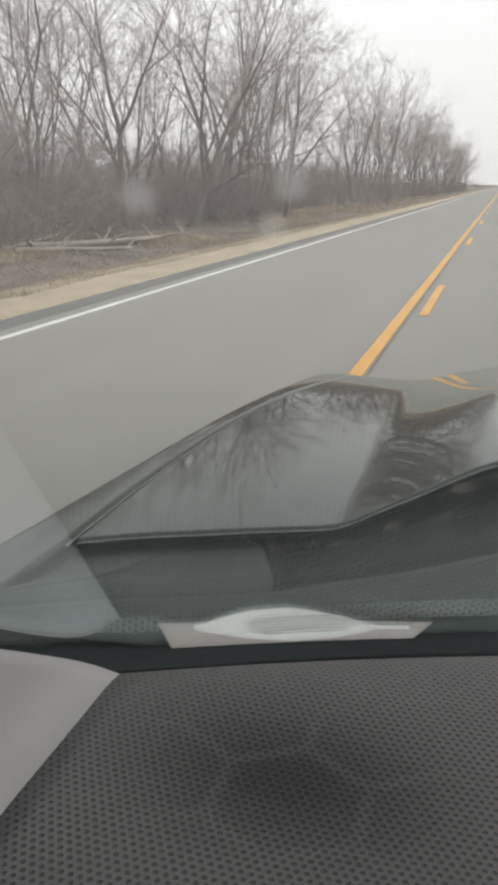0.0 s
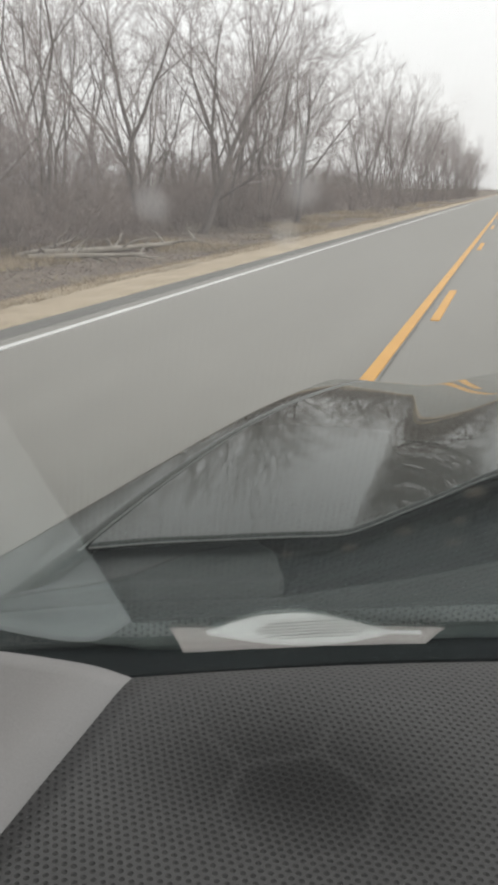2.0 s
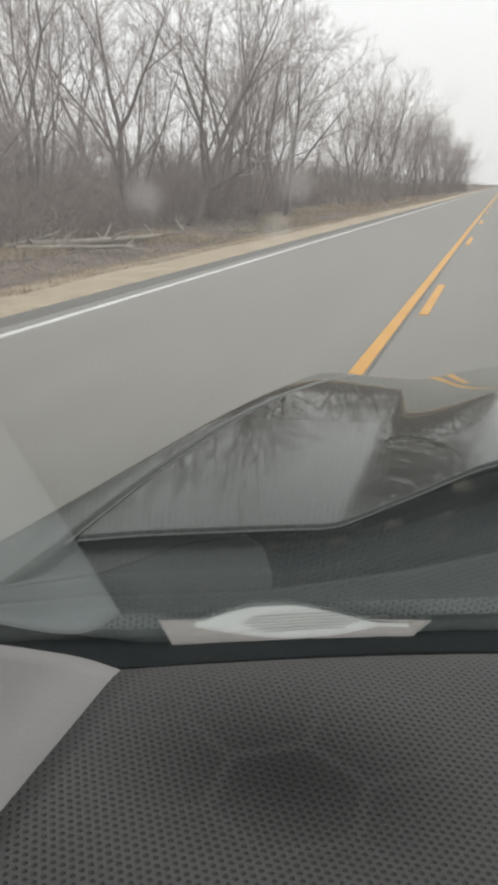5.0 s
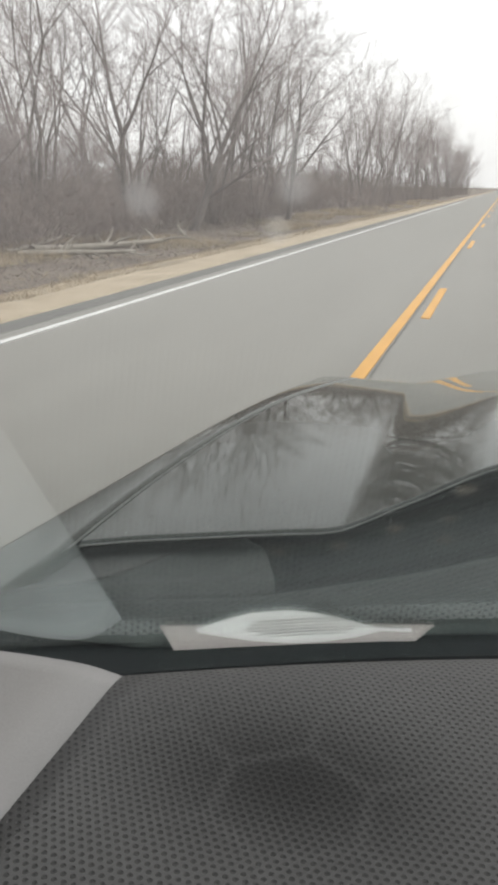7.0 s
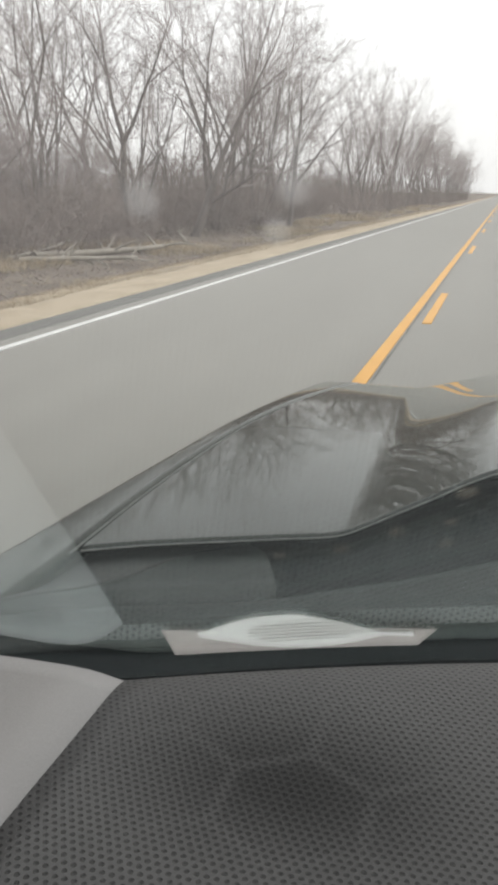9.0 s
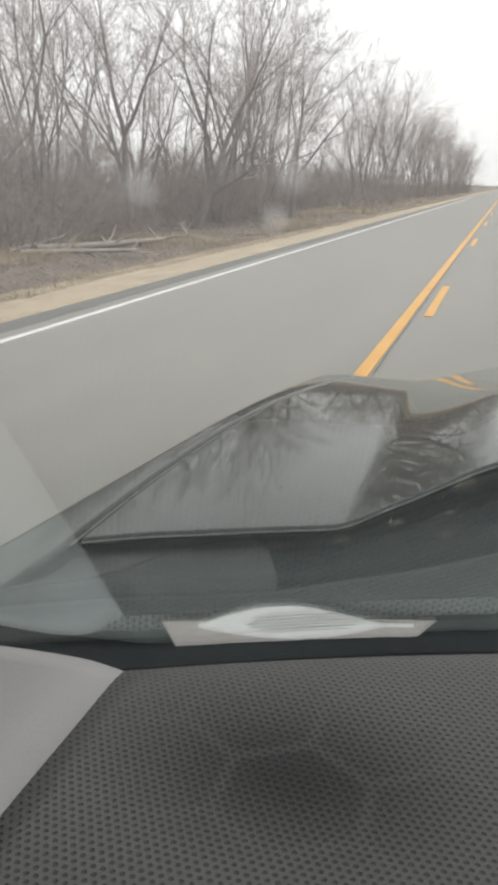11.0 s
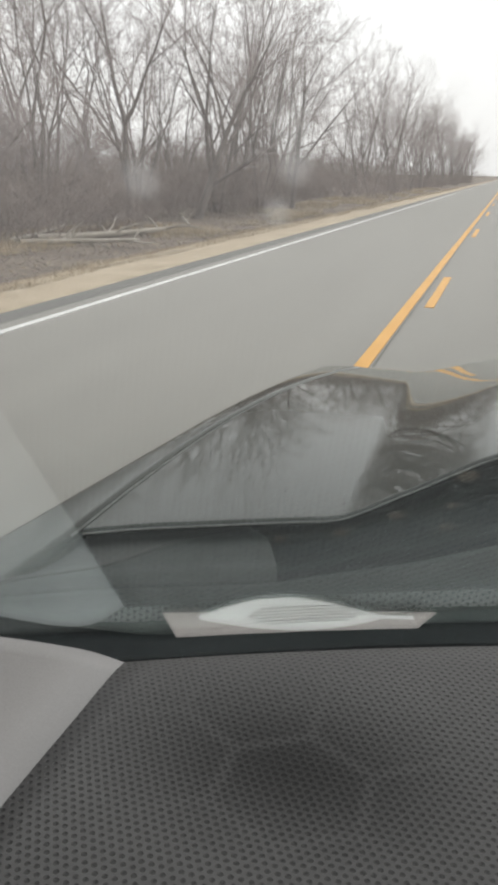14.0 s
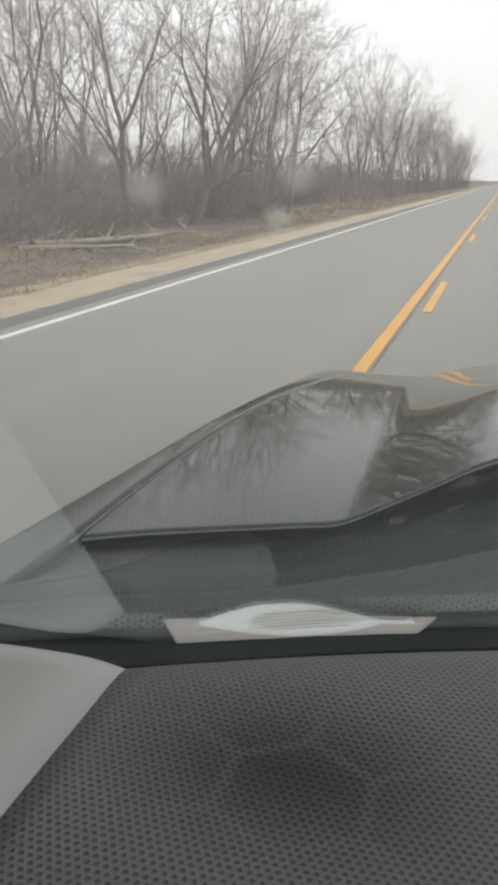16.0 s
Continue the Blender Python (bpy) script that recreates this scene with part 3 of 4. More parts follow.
def foot_seal(u, v):
    x = -0.50 + 1.74 * u
    a = v * math.pi
    return (x, glass_foot(x) + 0.050 - 0.014 * math.cos(a), GLASS_Z - 0.050 + 0.010 * math.sin(a))


in_car(sheet("screen_seal", foot_seal, 50, 8, rubber, car, "black rubber strip at the windscreen's foot", 0.003))


# dashboard: a broad top that rolls over at its front edge and falls to the driver


def dashboard(u, v):
    x = -0.176 + 1.10 * u
    yf = dash_front(x) - 0.0035
    yb = -0.16
    if v < 0.12:
        a = (1 - v / 0.12) * math.pi / 2
        return (x, yf + 0.010 * math.sin(a), DASH - 0.003 - 0.030 * (1 - math.cos(a)))
    k = (v - 0.12) / 0.88
    y = yf + (yb - yf) * k
    dish = 0.004 * (1 - smooth_step(0.2, 1.2, math.hypot((x - SPEAKER[0]) / 0.100, (y - SPEAKER[1]) / 0.066)))
    z = DASH - dish - 0.003 * math.exp(-(yf - y) / 0.009) + 0.003 * math.sin(min(1.0, k * 1.4) * math.pi) - 0.22 * max(0.0, k - 0.80) ** 1.3
    return (x, y, z)


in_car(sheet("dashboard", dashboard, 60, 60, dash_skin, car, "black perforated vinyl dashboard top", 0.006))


def well(u, v):
    """The ledge between dashboard and glass, covered like the dashboard."""
    x = -0.50 + 1.74 * u
    return (x, dash_front(x) - 0.02 + 0.0785 * v, DASH - 0.059)


def ledge_rim(u, v):
    """The ledge's plain dusty rim next to the glass."""
    x = -0.50 + 1.74 * u
    return (x, dash_front(x) + 0.0585 + 0.018 * v, DASH - 0.0595)


def gasket(u, v):
    x = -0.50 + 1.74 * u
    near = 0.0725 - 0.024 * smooth_step(-0.16, -0.33, x)
    return (x, dash_front(x) + near + (0.0945 + 0.018 * smooth_step(-0.18, -0.36, x) - near) * v, DASH - 0.058 + 0.002 * math.sin(v * math.pi))


in_car(sheet("screen_ledge", well, 40, 6, ledge_skin, car, "dark perforated ledge between dashboard and glass", 0.003))
in_car(sheet("ledge_rim", ledge_rim, 40, 3, rim_plastic, car, "plain dusty rim of the ledge", 0.003))
in_car(sheet("screen_gasket", gasket, 40, 4, rubber, car, "black rubber gasket along the glass", 0.003))

# grey trim at the foot of the driver's pillar, against the dashboard's end
TRIM = ((-0.2, -0.022, -0.003), (0.0, -0.002, -0.003), (0.10, 0.019, -0.003), (0.15, 0.010, 0.010), (0.20, -0.012, 0.030), (0.30, -0.048, 0.061), (0.50, -0.080, 0.090), (1.3, -0.12, 0.13))


def trim_at(u, k):
    for a, b in zip(TRIM, TRIM[1:]):
        if u <= b[0]:
            return a[k] + (b[k] - a[k]) * (u - a[0]) / (b[0] - a[0])
    return TRIM[-1][k]


def trim_smooth(u, k):
    return sum(trim_at(u + d * 0.015, k) for d in (-2, -1, 0, 1, 2)) / 5


def pillar_foot(u, v):
    """Its surface climbs from the dashboard towards the door, its front edge drawing back."""
    x = -0.1715 - 0.30 * u
    y1 = dash_front(x) + trim_smooth(u, 1)
    y = -0.20 + (y1 + 0.20) * v
    return (x, y, DASH + trim_smooth(u, 2) - 0.8 * max(0.0, 0.22 - y))


in_car(sheet("pillar_trim", pillar_foot, 40, 40, grey_trim, car, "light grey moulded pillar trim", 0.004))


# a printed plate in the slot before the glass, its print too fine to read; the glass mirrors it
WELL = DASH - 0.060


def plate_piece(name, low, high, x0, x1, z, material, parent, label="", n=40, cut=0.0):
    """A thin plate whose near and far edges lie so far before the dashboard's edge; the far one may be shorter."""
    vs, fs = [], []
    for layer in (0, 1):
        for i in range(n + 1):
            k = i / n
            for off, short in ((low(k), 0.0), (high(k), cut)):
                x = x0 + (x1 - short - x0) * k
                vs.append((x, dash_front(x) + off, z + 0.0008 * layer))
    m = 2 * (n + 1)
    for i in range(n):
        a = 2 * i
        fs += [(a, a + 1, a + 3, a + 2), (m + a, m + a + 2, m + a + 3, m + a + 1), (a, a + 2, m + a + 2, m + a), (a + 1, m + a + 1, m + a + 3, a + 3)]
    fs += [(0, m, m + 1, 1), (m - 2, m - 1, 2 * m - 1, 2 * m - 2)]
    return in_car(mesh_object(name, vs, fs, material, parent, label))


def swell(k):
    """The field swells over most of its length and ends in a narrow tail."""
    return max(0.0, math.sin(min(1.0, k / 0.84) * math.pi))


badge = plate_piece("identification_plate", lambda k: 0.0475 + 0.0115 * k, lambda k: 0.069 + 0.003 * k, -0.174, -0.008, WELL + 0.0062, label_beige, car, "beige plate in the slot before the glass", cut=0.016)
white = plate_piece("printed_field", lambda k: 0.0510 + 0.009 * k - 0.0150 * swell(k) ** 1.1, lambda k: 0.0540 + 0.009 * k + 0.0105 * swell(k) ** 0.9, -0.154, -0.024, WELL + 0.0076, label_white, badge, "white printed field with illegible fine print")
for row in range(6):
    t0 = 0.0480 + 0.0026 * row
    half = 0.038 - 0.005 * abs(row - 2.5)
    plate_piece("print_line", lambda k: t0, lambda k: t0 + 0.0004, -0.090 - half, -0.090 + half, WELL + 0.0086, label_ink, white, "grey line of illegible print", 8)

# roof, rear and doors close the cabin
def roof(u, v):
    x = -0.32 + 1.38 * u
    d = (x - MID) / 0.69
    y = -0.16 - 2.2 * v
    z = 1.75 - 0.03 * d * d - 0.10 * v * v + 0.02 * math.sin(v * math.pi)
    return (x, y, z)


in_car(sheet("roof", roof, 16, 16, paint, car, "dark painted roof", 0.04))


def flank(side):
    def fn(u, v):
        z = 0.36 + 0.80 * u
        y = 0.30 - 2.75 * v
        x = -0.500 - 0.030 * math.sin(u * math.pi) + 0.04 * v * v
        return ((2 * MID - x) if side > 0 else x, y, z)
    return fn


for side in (-1, 1):
    in_car(sheet("door", flank(side), 10, 20, paint, car, "dark painted flank and doors", 0.03))


def tail(u, v):
    x = -0.47 + 1.68 * u
    return (x, -2.45 + 0.25 * v, 0.40 + 1.28 * v)


in_car(sheet("tailgate", tail, 12, 12, paint, car, "dark painted tailgate", 0.05))


def bar(name, a, b, wide, material, parent, label=""):
    bm = bmesh.new()
    a, b = Vector(a), Vector(b)
    box(bm, -wide / 2, wide / 2, -wide / 2, wide / 2, 0, (b - a).length, wide * 0.2)
    turn = (b - a).to_track_quat("Z", "Y").to_matrix().to_4x4()
    bm.transform(Matrix.Translation(a) @ turn)
    return in_car(part(name, bm, material, parent, label))


for s in (-1, 1):
    bar("pillar", (MID + s * 0.84, 0.26, 1.12), (MID + s * 0.70, -0.18, 1.74), 0.07, grey_trim, car, "grey trimmed windscreen pillar")
    bar("pillar", (MID + s * 0.85, -0.95, 1.10), (MID + s * 0.70, -1.05, 1.72), 0.09, dark_trim, car)
    bar("pillar", (MID + s * 0.84, -2.30, 1.10), (MID + s * 0.68, -2.20, 1.66), 0.10, dark_trim, car)

bm = bmesh.new()
box(bm, -0.48, 1.22, -2.4, 0.35, 0.30, 0.42, 0.02)
in_car(part("cabin_floor", bm, headliner, car, "dark cabin floor"))
for sx in (-0.02, 0.76):
    bm = bmesh.new()
    box(bm, sx - 0.26, sx + 0.26, -1.05, -0.50, 0.50, 0.68, 0.05)
    box(bm, sx - 0.25, sx + 0.25, -1.16, -1.00, 0.62, 1.22, 0.05)
    box(bm, sx - 0.13, sx + 0.13, -1.17, -1.06, 1.24, 1.44, 0.04)
    in_car(part("seat", bm, headliner, car, "dark cloth front seat"))
bm = bmesh.new()
box(bm, -0.44, 1.18, 2.50, 2.70, 0.30, 0.54, 0.06)
in_car(part("bumper", bm, paint, car, "dark painted front bumper"))


def fascia(u, v):
    """The nose below the bonnet: a curved front panel."""
    d = 2 * u - 1
    return (MID + 0.82 * d, 2.62 - 0.10 * d * d - 0.05 * v, 0.50 + 0.30 * v)


in_car(sheet("front_panel", fascia, 20, 8, paint, car, "dark painted nose panel", 0.02))
for i in range(5):
    bm = bmesh.new()
    box(bm, MID - 0.45, MID + 0.45, 2.60, 2.64, 0.56 + 0.045 * i, 0.58 + 0.045 * i, 0.005)
    in_car(part("grille_bar", bm, dark_trim, car, "black grille bar"))


def wheel(x, y, parent):
    hub = empty("wheel", x, y, 0.36)
    hub.parent = parent
    hub.matrix_parent_inverse = CAR_INV
    for name, r0, r1, half, mat in (("tyre", 0.235, 0.36, 0.11, rubber), ("rim", 0.05, 0.24, 0.09, chrome)):
        vs, fs, n = [], [], 36
        prof = [(r0, -half), (r1 - 0.03, -half), (r1, -half * 0.7), (r1, half * 0.7), (r1 - 0.03, half), (r0, half)]
        for i in range(n):
            a = 2 * math.pi * i / n
            for r, w in prof:
                vs.append((w, r * math.cos(a), r * math.sin(a)))
        m = len(prof)
        for i in range(n):
            for j in range(m):
                fs.append((i * m + j, i * m + (j + 1) % m, ((i + 1) % n) * m + (j + 1) % m, ((i + 1) % n) * m + j))
        mesh_object(name, vs, fs, mat, hub, "", True)


for wx in (-0.40, 1.14):
    for wy in (1.75, -1.35):
        wheel(wx, wy, car)

# smudges and specks of dirt on the outside of the glass
def smudge_material(name, tint, strong):
    m = bpy.data.materials.new(name)
    m.use_nodes = True
    t = m.node_tree
    t.nodes.clear()
    out = t.nodes.new("ShaderNodeOutputMaterial")
    co = t.nodes.new("ShaderNodeTexCoord")
    size = t.nodes.new("ShaderNodeVectorMath")
    size.operation = "LENGTH"
    gain = t.nodes.new("ShaderNodeMapRange")
    gain.interpolation_type = "SMOOTHSTEP"
    gain.inputs[1].default_value, gain.inputs[2].default_value = 0.30, 1.0
    gain.inputs[3].default_value, gain.inputs[4].default_value = strong, 0.0
    clear = t.nodes.new("ShaderNodeBsdfTransparent")
    film = t.nodes.new("ShaderNodeBsdfTranslucent")
    film.inputs[0].default_value = (*tint, 1)
    mixer = t.nodes.new("ShaderNodeMixShader")
    t.links.new(co.outputs["Object"], size.inputs[0])
    t.links.new(size.outputs["Value"], gain.inputs[0])
    t.links.new(gain.outputs[0], mixer.inputs[0])
    t.links.new(clear.outputs[0], mixer.inputs[1])
    t.links.new(film.outputs[0], mixer.inputs[2])
    t.links.new(mixer.outputs[0], out.inputs[0])
    return m


water_mark = smudge_material("dried_drop", (0.75, 0.76, 0.77), 0.055)
tan_mark = smudge_material("tan_speck", (0.62, 0.54, 0.42), 0.036)


def smudge(x, t, r, material, label):
    """A round flat spot of dirt lying on the glass."""
    bm = bmesh.new()
    bmesh.ops.create_cone(bm, cap_ends=True, segments=24, radius1=1.0, radius2=0.96, depth=0.04)
    ob = part("smudge", bm, material, pane, label)
    lean = Matrix.Rotation(-RAKE, 4, "X")
    slope = math.atan(0.36 - 0.70 * x)
    place = Vector((x, glass_foot(x) - t * math.cos(RAKE), GLASS_Z + t * math.sin(RAKE))) + Vector((0, math.sin(RAKE), math.cos(RAKE))) * 0.0015
    ob.matrix_basis = Matrix.Translation(place) @ Matrix.Rotation(slope * math.sin(RAKE), 4, "Z") @ lean @ Matrix.Diagonal((r, r * 1.5, r, 1))
    ob.visible_shadow = False


for x, t, r in ((-0.067, 0.4165, 0.0048), (-0.0385, 0.431, 0.0052), (-0.0445, 0.4075, 0.0040), (-0.039, 0.4205, 0.0046)):
    smudge(x, t, r, water_mark, "pale dried drop on the glass")
for x, t, r in ((-0.004, 0.266, 0.0054), (-0.011, 0.210, 0.0046), (-0.053, 0.205, 0.0048), (-0.030, 0.225, 0.0050), (-0.009, 0.236, 0.0038), (-0.078, 0.199, 0.0040)):
    smudge(x, t, r, tan_mark, "tan speck of dirt on the glass")

# dry flakes and lint lying on the dashboard
flake_mat = two_scale("dry_flake", (0.26, 0.22, 0.17), (0.36, 0.31, 0.25), 200, 900, 0.8, 0, 0.2, 0.0003, (1, 1, 1), 0.3).m
lint_mat = Mat("pale_lint", (0.30, 0.30, 0.28), 0.9).m


def flake(name, x, y, z, size, seed, material, label):
    """A curled sliver of dry leaf or lint."""
    fr = random.Random(seed)
    bm = bmesh.new()
    rows = []
    for i in range(6):
        k = i / 5
        wide = size * 0.28 * math.sin(math.pi * (0.12 + 0.8 * k)) * fr.uniform(0.7, 1.2)
        bend = size * 0.45 * k * k
        rows.append([bm.verts.new((size * k - size / 2, s_ * wide, bend + h * size * 0.06)) for s_ in (-1, 1) for h in (0, 1)])
    for a, b in zip(rows, rows[1:]):
        for i, j in ((0, 1), (1, 3), (3, 2), (2, 0)):
            bm.faces.new((a[i], a[j], b[j], b[i]))
    bm.faces.new(rows[0])
    bm.faces.new(rows[-1])
    bmesh.ops.recalc_face_normals(bm, faces=bm.faces[:])
    ob = part(name, bm, material, None)
    ob.matrix_basis = pose(x, y, z, 0, 0, fr.uniform(0, 360))
    return tagged(ob, label, "debris", "debris on the dashboard")


flake("dry_flake", -0.0447, 0.404, DASH - 0.001, 0.008, 1, flake_mat, "tiny curled dry flake on the dashboard's front edge")
flake("dry_flake", -0.0037, 0.420, DASH - 0.001, 0.006, 2, flake_mat, "tiny curled dry flake on the dashboard's front edge")
flake("lint", -0.1486, 0.299, DASH + 0.0022, 0.0035, 3, lint_mat, "pale speck of lint on the perforated dashboard")
flake("lint", -0.1560, 0.266, DASH + 0.0026, 0.0025, 4, lint_mat, "pale speck of lint on the perforated dashboard")
# ---- trees and brush ----
def tube(vs, fs, points, radii, sides):
    """A tapered tube along points."""
    base = len(vs)
    for i, p in enumerate(points):
        d = (points[min(i + 1, len(points) - 1)] - points[max(i - 1, 0)])
        d.normalize()
        s = d.orthogonal()
        s.normalize()
        t = d.cross(s)
        for k in range(sides):
            a = 2 * math.pi * k / sides
            q = p + (s * math.cos(a) + t * math.sin(a)) * radii[i]
            vs.append((q.x, q.y, q.z))
    for i in range(len(points) - 1):
        for k in range(sides):
            a, b = base + i * sides + k, base + i * sides + (k + 1) % sides
            fs.append((a, b, b + sides, a + sides))


def limb(rng, start, way, length, bend, up, steps):
    pts, d, p = [start.copy()], way.normalized(), start.copy()
    for _ in range(steps):
        d = d + Vector((rng.uniform(-1, 1), rng.uniform(-1, 1), rng.uniform(-1, 1))) * bend + Vector((0, 0, up))
        d.normalize()
        p = p + d * (length / steps)
        pts.append(p.copy())
    return pts


def spread(rng, d, angle):
    """A way that leaves d at about that angle."""
    o = d.orthogonal().normalized()
    o.rotate(Matrix.Rotation(rng.uniform(0, 2 * math.pi), 3, d))
    return (d * math.cos(angle) + o * math.sin(angle)).normalized()


def at(pts, k):
    f = k * (len(pts) - 1)
    i = min(int(f), len(pts) - 2)
    return pts[i].lerp(pts[i + 1], f - i), (pts[i + 1] - pts[i]).normalized()


def bare_tree(name, seed, height, radius, stems=1, splay=0.25, lean=0.0, depth=4, shoots=5, twigs=5, first=0.34):
    """A leafless tree: stems that fork again and again into long rising branches, side shoots and fine twigs."""
    rng = random.Random(seed)
    tv, tf, cv, cf = [], [], [], []

    def twig(p, d, length, n):
        a = limb(rng, p, d, length, 0.16, 0.03, 2)
        tube(cv, cf, a, [0.0058, 0.0042, 0.0022], 3)
        for _ in range(n):
            q, e = at(a, rng.uniform(0.15, 1.0))
            b = limb(rng, q, spread(rng, e, rng.uniform(0.3, 0.9)), length * rng.uniform(0.3, 0.6), 0.15, 0.03, 1)
            tube(cv, cf, b, [0.0036, 0.0016], 3)

    def grow(p, d, length, r, level):
        steps = 5 if level < 2 else 3
        b = limb(rng, p, d, length, 0.075 + 0.015 * level, 0.035, steps)
        end = r * (0.62 if level < depth else 0.2)
        heavy = level < 3
        tube(tv if heavy else cv, tf if heavy else cf, b, [r + (end - r) * i / steps for i in range(steps + 1)], (7, 6, 5, 4, 3, 3)[min(level, 5)])
        if level > 0:
            for _ in range(shoots):
                q, e = at(b, rng.uniform(0.12, 1.0))
                twig(q, spread(rng, e, rng.uniform(0.35, 1.0)), rng.uniform(0.35, 0.85) * (0.6 + 0.12 * height / 2), twigs)
        if level == depth:
            return
        n = 3 if rng.random() < 0.32 else 2
        for i in range(n):
            q, e = at(b, 1.0 if i < 2 else rng.uniform(0.5, 0.9))
            turn = rng.uniform(0.14, 0.34) if i == 0 else rng.uniform(0.34, 0.72)
            grow(q, spread(rng, e, turn), length * rng.uniform(0.62, 0.86), max(0.006, end * (0.92 if i == 0 else rng.uniform(0.5, 0.75))), level + 1)
        # a lower side branch
        q, e = at(b, rng.uniform(0.35, 0.8))
        if level < depth - 1:
            grow(q, spread(rng, e, rng.uniform(0.5, 0.95)), length * rng.uniform(0.5, 0.75), max(0.006, r * 0.42), level + 2)

    for s in range(stems):
        a = 6.28 * (s + rng.random() * 0.7) / stems
        out = 0.0 if stems == 1 else splay * rng.uniform(0.5, 1.3)
        way = Vector((math.cos(a) * out + lean, math.sin(a) * out, 1))
        size = 1.0 if stems == 1 else rng.uniform(0.72, 1.0)
        r = radius * size * (1.0 if stems == 1 else 0.8)
        root = Vector((math.cos(a) * out * 0.45, math.sin(a) * out * 0.45, -0.4))
        tube(tv, tf, [root + Vector((0, 0, 0.1)), root + Vector((0, 0, 0.55))], [r * 1.5, r * 1.02], 7)
        grow(root + Vector((0, 0, 0.3)), way, height * first * size, r, 0)
    tree = empty(name)
    mesh_object("trunk", tv, tf, bark, tree, "", True)
    mesh_object("crown", cv, cf, twig_mat, tree)
    return tree


def brush(name, seed, height, wide, stems, material, branches=8, fine=3):
    """A thicket of thin leafless stems that fan out and cross."""
    rng = random.Random(seed)
    vs, fs = [], []
    for _ in range(stems):
        a, q = rng.uniform(0, 6.28), wide * math.sqrt(rng.random()) * 0.5
        root = Vector((math.cos(a) * q, math.sin(a) * q, -0.3))
        h = height * rng.uniform(0.35, 1.0)
        way = Vector((rng.uniform(-0.8, 0.8), rng.uniform(-0.8, 0.8), 1))
        b = limb(rng, root, way, h * 1.1, 0.16, -0.02, 5)
        r = rng.uniform(0.006, 0.014)
        tube(vs, fs, b, [r * (1 - 0.7 * i / 5) for i in range(6)], 3)
        for _ in range(branches):
            p, d = at(b, rng.uniform(0.1, 1))
            c = limb(rng, p, spread(rng, d, rng.uniform(0.3, 1.1)), h * rng.uniform(0.15, 0.38), 0.2, 0.0, 2)
            tube(vs, fs, c, [0.0060, 0.0048, 0.003], 3)
            for _ in range(fine):
                p2, d2 = at(c, rng.uniform(0.1, 1))
                e = limb(rng, p2, spread(rng, d2, rng.uniform(0.3, 1.2)), rng.uniform(0.15, 0.45), 0.2, 0.0, 1)
                tube(vs, fs, e, [0.0055, 0.0030], 3)
    return mesh_object(name, vs, fs, material)


def stand(ob, x, y, turn, size=1.0, sink=0.0):
    m = pose(x, y, ground_height(x, y) - sink, 0, 0, turn)
    c = copy_thing(ob, m)
    c.scale = (size, size, size)
    return c


TREE = "bare grey deciduous tree in winter beside the road"
MANY = "bare many-stemmed tree in winter beside the road"
LOW = "small bare arching tree in winter beside the road"
WOOD = "roadside trees"
near_kinds = [
    tagged(bare_tree("tree", 11, 12.0, 0.16, 3, 0.22, 0.02, 4, 4, 4), MANY, "tree", WOOD),
    tagged(bare_tree("tree", 12, 11.0, 0.13, 5, 0.34, 0.05, 3, 5, 5), MANY, "tree", WOOD),
    tagged(bare_tree("tree", 13, 13.0, 0.19, 2, 0.16, 0.04, 4, 5, 4), "tall bare forked tree in winter beside the road", "tree", WOOD),
    tagged(bare_tree("tree", 14, 10.0, 0.16, 1, 0.2, 0.10, 4, 6, 5), TREE, "tree", WOOD),
    tagged(bare_tree("tree", 31, 11.0, 0.21, 1, 0.2, 0.50, 4, 6, 5), "stout bare leaning tree in winter beside the road", "tree", WOOD),
]
low_kinds = [
    tagged(bare_tree("tree", 17, 5.4, 0.055, 5, 0.6, 0.20, 3, 5, 4), LOW, "tree", WOOD),
    tagged(bare_tree("tree", 18, 4.6, 0.05, 6, 0.7, -0.10, 3, 5, 4), LOW, "tree", WOOD),
]
far_kinds = [
    tagged(bare_tree("tree", 15, 12.0, 0.13, 2, 0.3, 0.04, 4, 3, 3), TREE, "tree", WOOD),
    tagged(bare_tree("tree", 16, 11.0, 0.11, 4, 0.42, -0.03, 3, 5, 4, 0.36), MANY, "tree", WOOD),
    tagged(bare_tree("tree", 19, 12.5, 0.14, 2, 0.35, 0.03, 4, 3, 3), TREE, "tree", WOOD),
]
thickets = [
    tagged(brush("thicket", 21, 3.0, 3.6, 64, brush_mat), "brown leafless thicket of thin stems", "bush", "roadside thickets"),
    tagged(brush("thicket", 22, 2.2, 3.4, 60, brush_mat), "low brown leafless thicket of thin stems", "bush", "roadside thickets"),
    tagged(brush("thicket", 23, 3.8, 3.2, 54, brush_mat), "tall brown leafless thicket of thin stems", "bush", "roadside thickets"),
]
far_thickets = [
    tagged(brush("thicket", 24, 3.2, 4.6, 46, brush_mat, 6, 1), "brown leafless thicket of thin stems", "bush", "roadside thickets"),
    tagged(brush("thicket", 25, 4.0, 4.6, 44, brush_mat, 6, 1), "tall brown leafless thicket of thin stems", "bush", "roadside thickets"),
]
used = set()


def plant(ob, x, y, turn, size=1.0):
    """The first planting of a kind moves the kind itself, later ones copy it."""
    if ob.name in used:
        return stand(ob, x, y, turn, size)
    used.add(ob.name)
    ob.matrix_basis = pose(x, y, ground_height(x, y), 0, 0, turn)
    ob.scale = (size, size, size)
    return ob


rng = random.Random(5)


